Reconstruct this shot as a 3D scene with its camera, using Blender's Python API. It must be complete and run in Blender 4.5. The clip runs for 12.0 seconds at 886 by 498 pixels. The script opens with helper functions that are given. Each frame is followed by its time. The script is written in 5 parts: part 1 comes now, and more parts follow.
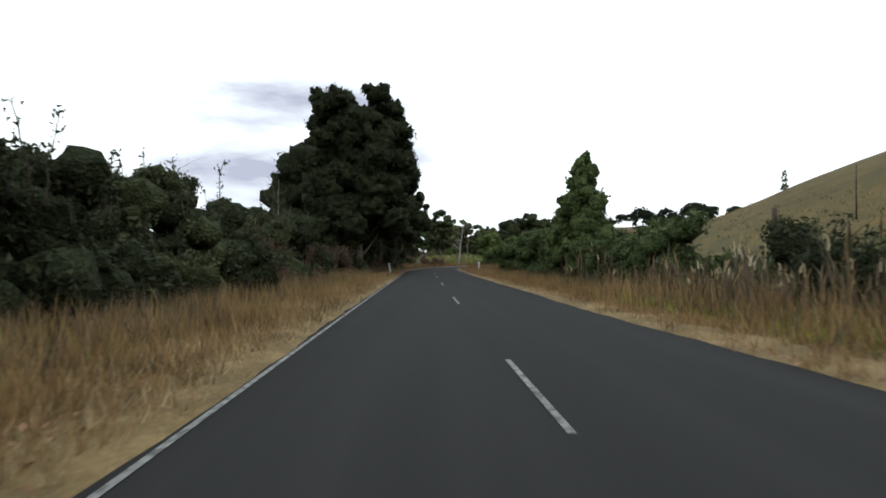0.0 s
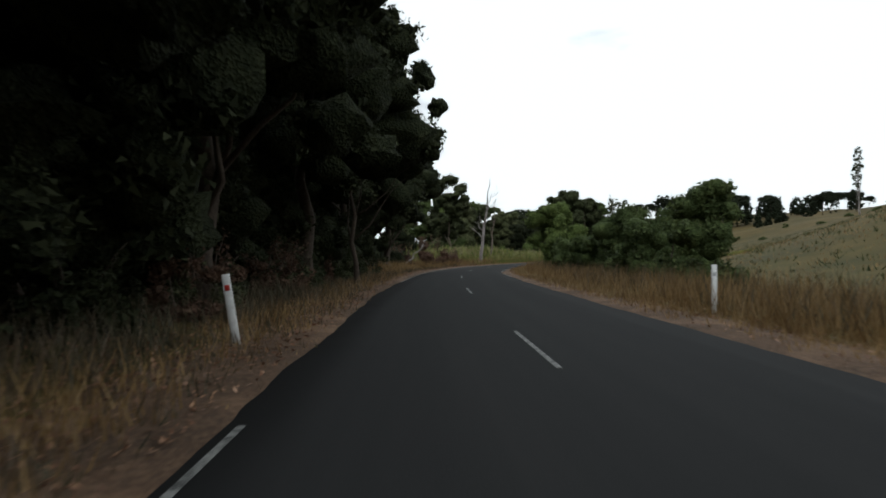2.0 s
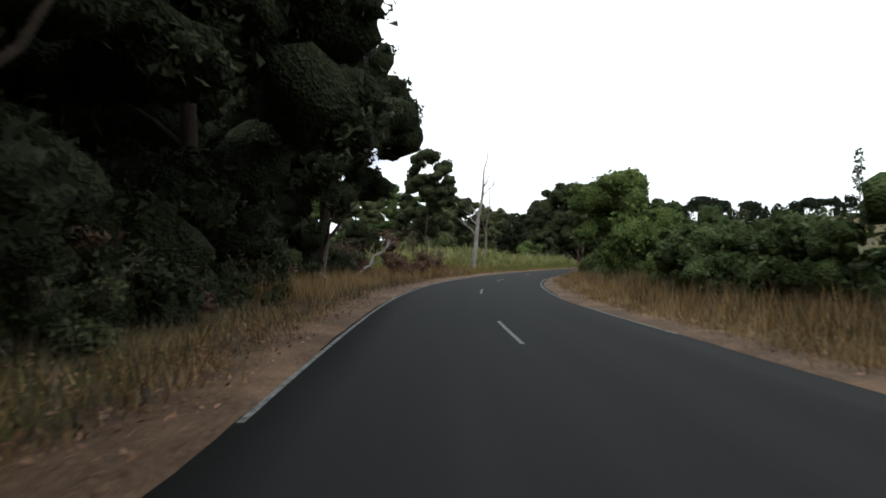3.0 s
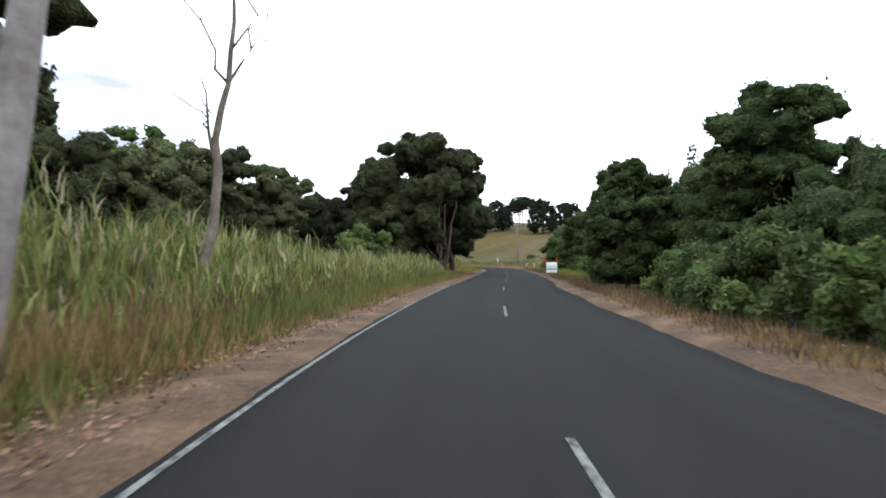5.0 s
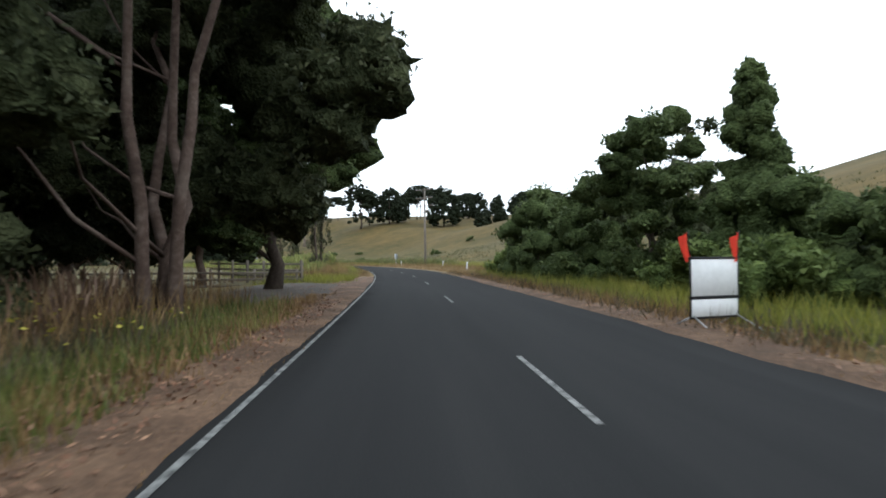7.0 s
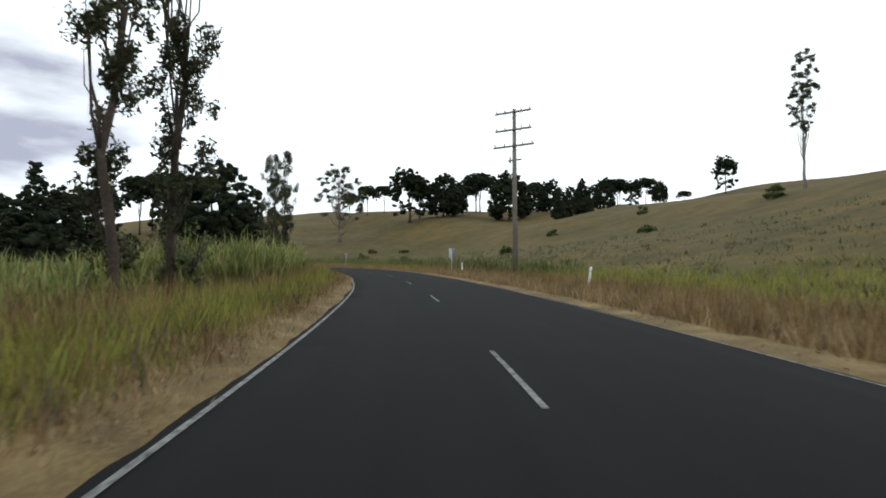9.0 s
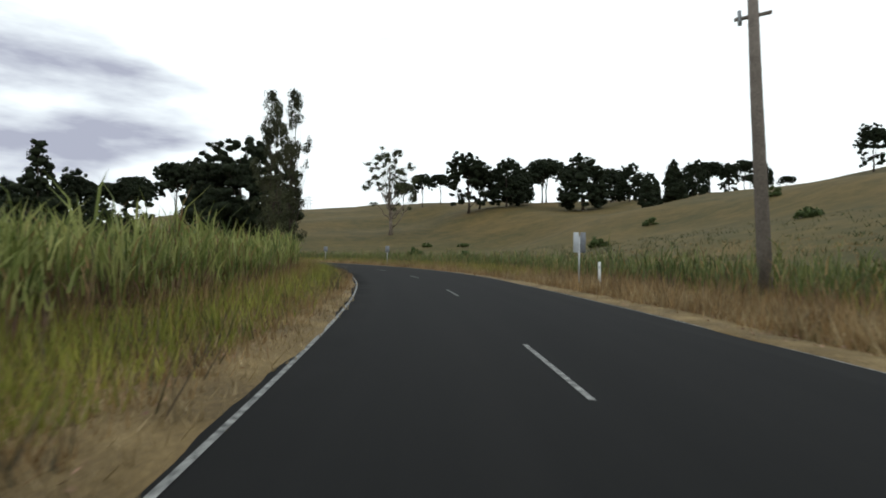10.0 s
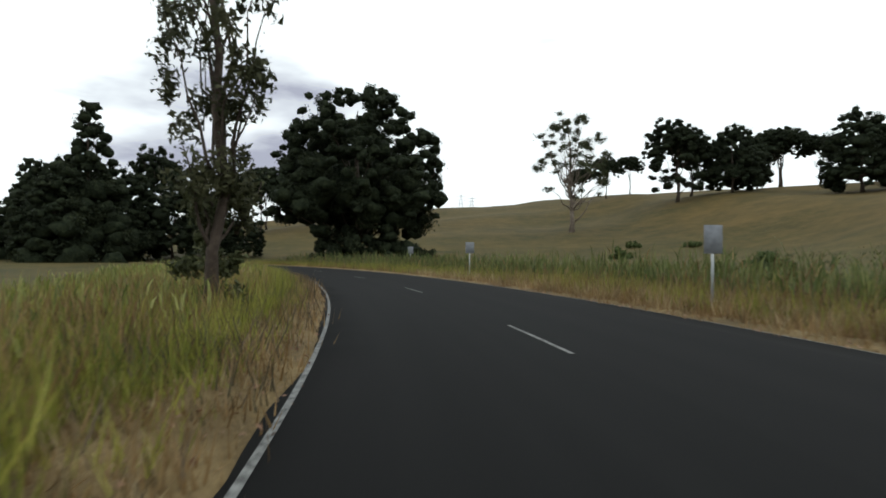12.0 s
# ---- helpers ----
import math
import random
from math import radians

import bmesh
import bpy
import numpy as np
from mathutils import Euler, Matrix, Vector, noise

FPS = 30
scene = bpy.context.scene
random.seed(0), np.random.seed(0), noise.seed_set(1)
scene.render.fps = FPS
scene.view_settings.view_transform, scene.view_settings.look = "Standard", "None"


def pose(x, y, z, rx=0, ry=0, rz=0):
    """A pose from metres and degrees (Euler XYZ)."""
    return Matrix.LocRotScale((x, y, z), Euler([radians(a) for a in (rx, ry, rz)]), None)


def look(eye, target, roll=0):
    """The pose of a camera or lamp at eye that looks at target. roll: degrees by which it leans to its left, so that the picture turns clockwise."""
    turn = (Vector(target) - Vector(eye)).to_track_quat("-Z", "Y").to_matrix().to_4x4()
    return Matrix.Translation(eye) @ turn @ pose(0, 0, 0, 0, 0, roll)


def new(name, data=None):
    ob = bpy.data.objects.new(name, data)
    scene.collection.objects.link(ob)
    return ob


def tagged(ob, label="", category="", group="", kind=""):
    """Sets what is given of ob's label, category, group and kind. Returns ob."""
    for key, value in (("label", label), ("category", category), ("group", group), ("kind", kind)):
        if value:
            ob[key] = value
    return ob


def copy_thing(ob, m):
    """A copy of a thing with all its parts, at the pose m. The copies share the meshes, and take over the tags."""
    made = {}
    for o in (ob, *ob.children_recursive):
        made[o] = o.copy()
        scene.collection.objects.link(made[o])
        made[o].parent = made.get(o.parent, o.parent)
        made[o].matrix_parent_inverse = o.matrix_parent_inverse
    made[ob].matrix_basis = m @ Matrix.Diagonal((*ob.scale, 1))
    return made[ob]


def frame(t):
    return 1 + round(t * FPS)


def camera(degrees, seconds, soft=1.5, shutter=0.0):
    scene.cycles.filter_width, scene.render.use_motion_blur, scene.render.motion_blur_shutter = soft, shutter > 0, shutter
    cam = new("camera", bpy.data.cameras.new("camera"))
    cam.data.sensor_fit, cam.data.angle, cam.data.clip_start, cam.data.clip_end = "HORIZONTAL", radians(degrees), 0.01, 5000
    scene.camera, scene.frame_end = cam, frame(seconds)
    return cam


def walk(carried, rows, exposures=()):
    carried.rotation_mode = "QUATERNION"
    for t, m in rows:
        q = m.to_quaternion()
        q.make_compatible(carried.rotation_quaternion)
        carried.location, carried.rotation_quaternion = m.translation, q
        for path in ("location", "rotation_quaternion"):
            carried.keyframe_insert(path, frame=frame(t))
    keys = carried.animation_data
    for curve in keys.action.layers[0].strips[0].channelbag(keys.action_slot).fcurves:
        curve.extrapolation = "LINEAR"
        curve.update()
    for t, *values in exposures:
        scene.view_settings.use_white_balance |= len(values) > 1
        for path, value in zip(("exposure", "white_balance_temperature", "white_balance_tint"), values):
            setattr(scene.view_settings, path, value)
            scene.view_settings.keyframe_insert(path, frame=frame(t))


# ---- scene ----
# the drive: seconds, place along the lane, then yaw to the left, pitch up and lean in degrees
EYE = 1.204
DRIVE = [
    (0.0, 0.00, 0.00, 0.00, 1.07, -0.53), (0.5, -0.53, 11.64, -0.27, 0.75, -0.37), (1.0, -1.06, 23.25, -0.28, 0.71, -0.56),
    (1.5, -1.57, 34.70, -0.17, 0.84, -0.57), (2.0, -2.03, 45.85, -0.46, 0.57, -0.41), (2.5, -2.40, 56.83, -1.11, 0.81, 0.04),
    (3.0, -2.48, 67.77, -3.52, 0.96, 0.17), (3.5, -1.97, 78.64, -7.42, 1.24, 0.12), (4.0, -0.53, 89.40, -12.48, 0.97, -0.06),
    (4.5, 1.83, 100.03, -17.04, 0.94, -0.37), (5.0, 5.07, 110.49, -21.62, 1.28, -0.14), (5.5, 9.07, 120.81, -26.10, 1.21, 0.46),
    (6.0, 13.88, 130.87, -29.91, 1.18, 0.77), (6.5, 19.21, 140.87, -31.65, 0.97, 0.49), (7.0, 24.77, 150.86, -32.02, 0.99, -0.38),
    (7.5, 30.41, 161.01, -31.56, 1.03, -0.11), (8.0, 35.99, 171.40, -30.54, 0.93, 0.10), (8.5, 41.41, 182.04, -29.02, 0.93, 0.43),
    (9.0, 46.49, 192.93, -26.73, 1.03, 0.52), (9.5, 51.10, 204.00, -24.02, 0.85, 0.22), (10.0, 55.07, 215.11, -21.26, 0.49, 0.71),
    (10.5, 58.42, 226.13, -18.79, 0.59, 1.12), (11.0, 61.13, 237.11, -15.44, 0.33, 1.11), (11.5, 63.00, 248.09, -10.90, 0.35, 1.06),
    (12.0, 63.97, 259.06, -5.39, 0.68, 0.55)]


def drive_row(t, x, y, yaw, pitch, lean):
    a, b = radians(yaw), radians(pitch)
    ahead = Vector((-math.sin(a) * math.cos(b), math.cos(a) * math.cos(b), math.sin(b)))
    eye = Vector((x, y, EYE))
    return t, look(eye, eye + ahead * 10, lean)


cam = camera(74.0, 12.0, soft=1.8, shutter=0.09)
walk(cam, [drive_row(*r) for r in DRIVE], exposures=[
    (0, -0.2, 6050, 4), (1.2, -0.4, 6050, 4), (2.0, -0.65, 6050, 4), (3.0, -0.1, 6050, 4), (3.2, -0.05, 6050, 4), (4.8, 0.42, 5750, 4), (6.2, 0.36, 5750, 4), (7.2, 0.24, 5750, 5), (8.8, -0.35, 6050, 4), (12, -0.5, 6150, 3)])

# ---------------------------------------------------------------- sky and sun
SUN_EL, SUN_AZ = radians(48), radians(150)
world = bpy.data.worlds.new("overcast_sky")
scene.world = world
world.use_nodes = True
wn, wl = world.node_tree.nodes, world.node_tree.links
wn.clear()
w_out = wn.new("ShaderNodeOutputWorld")
w_bg = wn.new("ShaderNodeBackground")
w_sky = wn.new("ShaderNodeTexSky")
w_sky.sky_type, w_sky.sun_disc, w_sky.sun_elevation, w_sky.sun_rotation = "NISHITA", False, SUN_EL, SUN_AZ
w_gain = wn.new("ShaderNodeMix")
w_gain.data_type, w_gain.blend_type, w_gain.inputs[0].default_value = "RGBA", "MULTIPLY", 1.0
w_gain.inputs[7].default_value = (0.1, 0.1, 0.1, 1)
wl.new(w_sky.outputs[0], w_gain.inputs[6])
w_co = wn.new("ShaderNodeTexCoord")
w_map = wn.new("ShaderNodeMapping")
w_map.inputs["Scale"].default_value = (1.0, 1.0, 3.6)
w_map.inputs["Location"].default_value = (0.35, 0.1, 0.0)
wl.new(w_co.outputs["Generated"], w_map.inputs[0])
w_no = wn.new("ShaderNodeTexNoise")
w_no.inputs["Scale"].default_value, w_no.inputs["Detail"].default_value, w_no.inputs["Roughness"].default_value = 2.3, 6.0, 0.52
wl.new(w_map.outputs[0], w_no.inputs["Vector"])
# bright cloud deck with greyer undersides, and thin places where the blue comes through
w_deck = wn.new("ShaderNodeValToRGB")
w_deck.color_ramp.elements[0].position, w_deck.color_ramp.elements[0].color = 0.34, (0.66, 0.65, 0.78, 1)
w_deck.color_ramp.elements[1].position, w_deck.color_ramp.elements[1].color = 0.50, (1.68, 1.69, 1.69, 1)
w_far = wn.new("ShaderNodeMapping")
w_far.inputs["Scale"].default_value = (1.0, 1.0, 2.4)
wl.new(w_co.outputs["Generated"], w_far.inputs[0])
w_dot = wn.new("ShaderNodeVectorMath")
w_dot.operation = "DISTANCE"
w_dot.inputs[1].default_value = (-0.27, 0.93, 0.50)
wl.new(w_far.outputs[0], w_dot.inputs[0])
w_lift = wn.new("ShaderNodeMapRange")
w_lift.interpolation_type = "SMOOTHSTEP"
w_lift.inputs[1].default_value, w_lift.inputs[2].default_value = 0.12, 0.46
w_lift.inputs[3].default_value, w_lift.inputs[4].default_value = -0.17, 0.24
wl.new(w_dot.outputs["Value"], w_lift.inputs[0])
w_sum = wn.new("ShaderNodeMath")
wl.new(w_no.outputs[0], w_sum.inputs[0])
wl.new(w_lift.outputs[0], w_sum.inputs[1])
wl.new(w_sum.outputs[0], w_deck.inputs[0])
w_thin = wn.new("ShaderNodeValToRGB")
w_thin.color_ramp.elements[0].position, w_thin.color_ramp.elements[0].color = 0.66, (0, 0, 0, 1)
w_thin.color_ramp.elements[1].position, w_thin.color_ramp.elements[1].color = 0.80, (0.45, 0.45, 0.45, 1)
wl.new(w_no.outputs[0], w_thin.inputs[0])
w_mix = wn.new("ShaderNodeMix")
w_mix.data_type = "RGBA"
wl.new(w_thin.outputs[0], w_mix.inputs[0])
wl.new(w_deck.outputs[0], w_mix.inputs[6])
wl.new(w_gain.outputs[2], w_mix.inputs[7])
wl.new(w_mix.outputs[2], w_bg.inputs[0])
w_bg.inputs[1].default_value = 1.0
wl.new(w_bg.outputs[0], w_out.inputs[0])
sun = new("sun", bpy.data.lights.new("sun", "SUN"))
sun.data.energy, sun.data.angle, sun.data.color = 0.45, radians(30), (1.0, 0.97, 0.93)
sun.matrix_world = look((0, 0, 100), (100 * math.sin(SUN_AZ) * -1 * math.cos(SUN_EL), -100 * math.cos(SUN_AZ) * math.cos(SUN_EL), 100 - 100 * math.sin(SUN_EL)))


# ---------------------------------------------------------------- materials
def ramp(nt, fac, stops):
    r = nt.nodes.new("ShaderNodeValToRGB")
    while len(r.color_ramp.elements) < len(stops):
        r.color_ramp.elements.new(0.5)
    for e, (p, c) in zip(r.color_ramp.elements, stops):
        e.position, e.color = p, (*c, 1)
    nt.links.new(fac, r.inputs[0])
    return r.outputs[0]


def noise_node(nt, vec, scale, detail=5.0, rough=0.55):
    n = nt.nodes.new("ShaderNodeTexNoise")
    n.inputs["Scale"].default_value, n.inputs["Detail"].default_value, n.inputs["Roughness"].default_value = scale, detail, rough
    nt.links.new(vec, n.inputs["Vector"])
    return n.outputs[0]


def blend(nt, fac, a, b, mode="MIX"):
    m = nt.nodes.new("ShaderNodeMix")
    m.data_type, m.blend_type = "RGBA", mode
    for value, slot in ((fac, 0), (a, 6), (b, 7)):
        if isinstance(value, (int, float)):
            m.inputs[slot].default_value = value
        elif isinstance(value, tuple):
            m.inputs[slot].default_value = (*value, 1)
        else:
            nt.links.new(value, m.inputs[slot])
    return m.outputs[2]


def base(name, rough=0.8, spec=0.3):
    m = bpy.data.materials.new(name)
    m.use_nodes = True
    nt = m.node_tree
    p = nt.nodes["Principled BSDF"]
    p.inputs["Roughness"].default_value = rough
    p.inputs["Specular IOR Level"].default_value = spec
    geo = nt.nodes.new("ShaderNodeNewGeometry")
    return m, nt, p, geo


def bump(nt, p, height, strength, dist):
    b = nt.nodes.new("ShaderNodeBump")
    b.inputs["Strength"].default_value, b.inputs["Distance"].default_value = strength, dist
    nt.links.new(height, b.inputs["Height"])
    nt.links.new(b.outputs[0], p.inputs["Normal"])


def surface(name, dark, mid, light, big=0.3, fine=12.0, rough=0.85, relief=0.5, dist=0.02, spec=0.3):
    """Colour that drifts at two scales, with fine relief."""
    m, nt, p, geo = base(name, rough, spec)
    a = noise_node(nt, geo.outputs["Position"], big, 4)
    b = noise_node(nt, geo.outputs["Position"], fine, 6, 0.65)
    c1 = ramp(nt, a, [(0.3, dark), (0.5, mid), (0.7, light)])
    c2 = ramp(nt, b, [(0.3, dark), (0.5, mid), (0.72, light)])
    nt.links.new(blend(nt, 0.5, c1, c2), p.inputs["Base Color"])
    bump(nt, p, b, relief, dist)
    return m


def foliage(name, dark, mid, light, clear=0.25, rough=0.55, spec=0.25, patch=0.35):
    """Leaves: every leaf its own tone, drifting over the crown; light passes through a little."""
    m, nt, p, geo = base(name, rough, spec)
    c1 = ramp(nt, geo.outputs["Random Per Island"], [(0.0, dark), (0.55, mid), (1.0, light)])
    n = noise_node(nt, geo.outputs["Position"], patch, 3)
    c2 = ramp(nt, n, [(0.35, dark), (0.5, mid), (0.66, light)])
    col = blend(nt, 0.45, c1, c2)
    nt.links.new(col, p.inputs["Base Color"])
    tr = nt.nodes.new("ShaderNodeBsdfTranslucent")
    nt.links.new(col, tr.inputs[0])
    mx = nt.nodes.new("ShaderNodeMixShader")
    mx.inputs[0].default_value = clear
    nt.links.new(p.outputs[0], mx.inputs[1])
    nt.links.new(tr.outputs[0], mx.inputs[2])
    nt.links.new(mx.outputs[0], nt.nodes["Material Output"].inputs[0])
    return m


SHADE_MASS = {}


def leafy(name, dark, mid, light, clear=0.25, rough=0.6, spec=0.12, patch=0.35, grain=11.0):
    """Leaves, and behind them a closed mass of smaller leaves toned darker for inner shade."""
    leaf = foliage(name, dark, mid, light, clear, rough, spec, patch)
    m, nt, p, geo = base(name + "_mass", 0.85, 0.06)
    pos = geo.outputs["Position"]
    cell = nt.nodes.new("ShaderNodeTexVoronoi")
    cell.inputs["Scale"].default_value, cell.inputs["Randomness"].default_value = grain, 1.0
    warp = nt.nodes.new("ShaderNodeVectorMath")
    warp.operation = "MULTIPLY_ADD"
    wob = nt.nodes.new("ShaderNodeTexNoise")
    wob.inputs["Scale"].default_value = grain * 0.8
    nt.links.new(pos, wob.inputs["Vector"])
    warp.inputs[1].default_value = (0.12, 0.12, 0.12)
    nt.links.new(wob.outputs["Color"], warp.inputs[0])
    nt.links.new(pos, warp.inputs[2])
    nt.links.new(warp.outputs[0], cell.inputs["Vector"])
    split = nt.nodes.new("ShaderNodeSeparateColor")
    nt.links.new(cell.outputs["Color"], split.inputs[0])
    # tones sink below the leaf colours, painting the crown's self-shade
    self_shade = tuple(c * 0.6 for c in dark)
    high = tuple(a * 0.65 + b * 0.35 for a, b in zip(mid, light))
    c1 = ramp(nt, split.outputs[0], [(0.0, self_shade), (0.5, tuple((a + b) / 2 for a, b in zip(dark, mid))), (1.0, high)])
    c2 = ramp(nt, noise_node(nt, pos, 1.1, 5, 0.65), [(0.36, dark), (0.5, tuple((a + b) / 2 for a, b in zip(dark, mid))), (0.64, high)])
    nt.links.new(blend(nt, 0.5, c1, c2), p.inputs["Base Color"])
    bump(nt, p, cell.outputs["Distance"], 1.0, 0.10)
    SHADE_MASS[name] = m
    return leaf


def plain(name, colour, rough=0.5, metal=0.0, wear=0.12, scale=9.0):
    m, nt, p, geo = base(name, rough)
    p.inputs["Metallic"].default_value = metal
    n = noise_node(nt, geo.outputs["Position"], scale, 6)
    lo = tuple(c * (1 - 2 * wear) for c in colour)
    hi = tuple(min(1, c * (1 + wear)) for c in colour)
    nt.links.new(ramp(nt, n, [(0.3, lo), (0.6, colour), (0.8, hi)]), p.inputs["Base Color"])
    return m


def asphalt_material():
    """Worn seal: polished wheel paths along the lanes, a seam, and a newer darker length further on."""
    m, nt, p, geo = base("asphalt", 0.92, 0.08)
    pos = geo.outputs["Position"]
    tell = {}
    for name in ("across", "onward"):
        n = nt.nodes.new("ShaderNodeAttribute")
        n.attribute_name = name
        tell[name] = n.outputs["Fac"]
    b = noise_node(nt, pos, 70.0, 3, 0.7)
    grit = ramp(nt, b, [(0.3, (0.009, 0.009, 0.0092)), (0.55, (0.020, 0.020, 0.0203)), (0.8, (0.048, 0.047, 0.046))])
    run = nt.nodes.new("ShaderNodeCombineXYZ")
    slow = nt.nodes.new("ShaderNodeMath")
    slow.operation = "MULTIPLY"
    slow.inputs[1].default_value = 0.035
    nt.links.new(tell["onward"], slow.inputs[0])
    nt.links.new(tell["across"], run.inputs[0])
    nt.links.new(slow.outputs[0], run.inputs[1])
    streak = ramp(nt, noise_node(nt, run.outputs[0], 1.5, 4, 0.55), [(0.3, (0.0155, 0.0155, 0.0158)), (0.5, (0.0200, 0.0200, 0.0202)), (0.72, (0.0262, 0.0258, 0.0255))])
    mix = blend(nt, 0.42, streak, grit)
    newer = nt.nodes.new("ShaderNodeMapRange")
    newer.inputs[1].default_value, newer.inputs[2].default_value, newer.inputs[3].default_value, newer.inputs[4].default_value = 176.0, 192.0, 1.0, 0.52
    nt.links.new(tell["onward"], newer.inputs[0])
    fade = nt.nodes.new("ShaderNodeVectorMath")
    fade.operation = "SCALE"
    nt.links.new(mix, fade.inputs[0])
    nt.links.new(newer.outputs[0], fade.inputs["Scale"])
    nt.links.new(fade.outputs[0], p.inputs["Base Color"])
    bump(nt, p, b, 0.3, 0.002)
    return m


def paint_material():
    m, nt, p, geo = base("road_paint", 0.7)
    n = noise_node(nt, geo.outputs["Position"], 9.0, 8, 0.7)
    nt.links.new(ramp(nt, n, [(0.40, (0.028, 0.028, 0.027)), (0.52, (0.15, 0.15, 0.143)), (0.74, (0.31, 0.31, 0.295))]), p.inputs["Base Color"])
    return m


ASPHALT, PAINT = asphalt_material(), paint_material()
def pasture_material():
    """Straw-coloured grazing land with greener hollows and browner tracks."""
    m, nt, p, geo = base("dry_pasture", 0.95, 0.2)
    pos = geo.outputs["Position"]
    squash = nt.nodes.new("ShaderNodeMapping")
    squash.inputs["Rotation"].default_value = (0, 0, 0.5)
    squash.inputs["Scale"].default_value = (0.65, 1.0, 1.0)
    nt.links.new(pos, squash.inputs[0])
    a, b, c = noise_node(nt, squash.outputs[0], 0.035, 5), noise_node(nt, pos, 0.9, 6, 0.7), noise_node(nt, squash.outputs[0], 0.11, 5, 0.6)
    wide = ramp(nt, a, [(0.41, (0.031, 0.031, 0.006)), (0.50, (0.081, 0.057, 0.014)), (0.59, (0.133, 0.084, 0.025))])
    mid = ramp(nt, c, [(0.36, (0.027, 0.025, 0.006)), (0.5, (0.075, 0.055, 0.014)), (0.64, (0.141, 0.091, 0.029))])
    fine = ramp(nt, b, [(0.3, (0.033, 0.028, 0.008)), (0.52, (0.073, 0.056, 0.017)), (0.75, (0.133, 0.097, 0.035))])
    rise = nt.nodes.new("ShaderNodeSeparateXYZ")
    nt.links.new(pos, rise.inputs[0])
    low = nt.nodes.new("ShaderNodeMapRange")
    low.inputs[1].default_value, low.inputs[2].default_value, low.inputs[3].default_value, low.inputs[4].default_value = 0.5, 7.0, 0.7, 0.0
    nt.links.new(rise.outputs[2], low.inputs[0])
    damp = ramp(nt, c, [(0.39, (0.019, 0.029, 0.006)), (0.52, (0.052, 0.057, 0.012)), (0.64, (0.107, 0.080, 0.026))])
    broad = blend(nt, low.outputs[0], blend(nt, 0.5, wide, mid), damp)
    spots = noise_node(nt, pos, 0.22, 6, 0.7)
    worn = ramp(nt, spots, [(0.40, (0.025, 0.025, 0.007)), (0.5, (0.071, 0.053, 0.014)), (0.60, (0.137, 0.090, 0.031))])
    nt.links.new(blend(nt, 0.33, blend(nt, 0.4, broad, worn), fine), p.inputs["Base Color"])
    bump(nt, p, b, 0.5, 0.05)
    return m


SOIL = pasture_material()
VERGE_DRY = surface("straw_soil", (0.040, 0.026, 0.010), (0.130, 0.088, 0.034), (0.30, 0.215, 0.100), 0.9, 21.0, 0.95, 1.0, 0.03)
VERGE = surface("leaf_litter_soil", (0.028, 0.017, 0.010), (0.090, 0.052, 0.030), (0.24, 0.148, 0.088), 0.9, 17.0, 0.95, 1.0, 0.03)
BARK_G = surface("grey_bark", (0.06, 0.045, 0.035), (0.14, 0.11, 0.085), (0.30, 0.25, 0.21), 1.2, 7.0, 0.9, 0.8, 0.04)
BARK_R = surface("red_brown_bark", (0.040, 0.025, 0.019), (0.095, 0.062, 0.048), (0.22, 0.17, 0.14), 1.2, 7.0, 0.9, 0.8, 0.04)
BARK_D = surface("dark_bark", (0.025, 0.018, 0.013), (0.055, 0.040, 0.030), (0.11, 0.085, 0.065), 1.2, 9.0, 0.9, 0.8, 0.04)
BARK_P = surface("bleached_wood", (0.10, 0.082, 0.075), (0.24, 0.21, 0.20), (0.38, 0.34, 0.325), 0.8, 6.0, 0.85, 0.6, 0.02)
L_GUM = leafy("gum_leaves", (0.022, 0.028, 0.012), (0.050, 0.058, 0.026), (0.118, 0.124, 0.060), 0.25, 0.6, 0.15)
# dark scrub leaf; the deep shade of gums and undergrowth is coloured in too
L_SHADE_SCRUB = leafy("shade_toned_scrub_leaves", (0.013, 0.0160, 0.0080), (0.028, 0.0335, 0.0165), (0.068, 0.075, 0.037), 0.2, 0.7, 0.08)
L_WILLOW = leafy("willow_leaves", (0.024, 0.037, 0.013), (0.054, 0.074, 0.027), (0.120, 0.148, 0.056), 0.25, 0.6, 0.12)
L_PALE = leafy("poplar_leaves", (0.022, 0.025, 0.012), (0.050, 0.054, 0.027), (0.120, 0.118, 0.062), 0.3)
L_DARK = leafy("dark_needles", (0.010, 0.0135, 0.0080), (0.021, 0.027, 0.0145), (0.046, 0.054, 0.026), 0.15, 0.7, 0.1, grain=3.0)
L_GREEN = leafy("green_leaves", (0.048, 0.070, 0.020), (0.104, 0.138, 0.040), (0.20, 0.240, 0.078))
L_HEDGE = leafy("hedge_leaves", (0.034, 0.048, 0.017), (0.070, 0.094, 0.033), (0.142, 0.170, 0.062))
L_OLIVE = leafy("olive_leaves", (0.040, 0.046, 0.021), (0.088, 0.097, 0.044), (0.175, 0.182, 0.088))
L_BROWN = leafy("dry_brown_leaves", (0.055, 0.030, 0.020), (0.11, 0.065, 0.045), (0.19, 0.125, 0.085))
L_YELLOW = leafy("yellow_blossom", (0.20, 0.19, 0.03), (0.38, 0.34, 0.05), (0.55, 0.48, 0.10))
# darker copy of the reed leaf, with shade put into its colour
REED_SHADE = foliage("shaded_reed_leaves", (0.030, 0.046, 0.012), (0.085, 0.110, 0.030), (0.23, 0.235, 0.085), 0.25, patch=0.7)
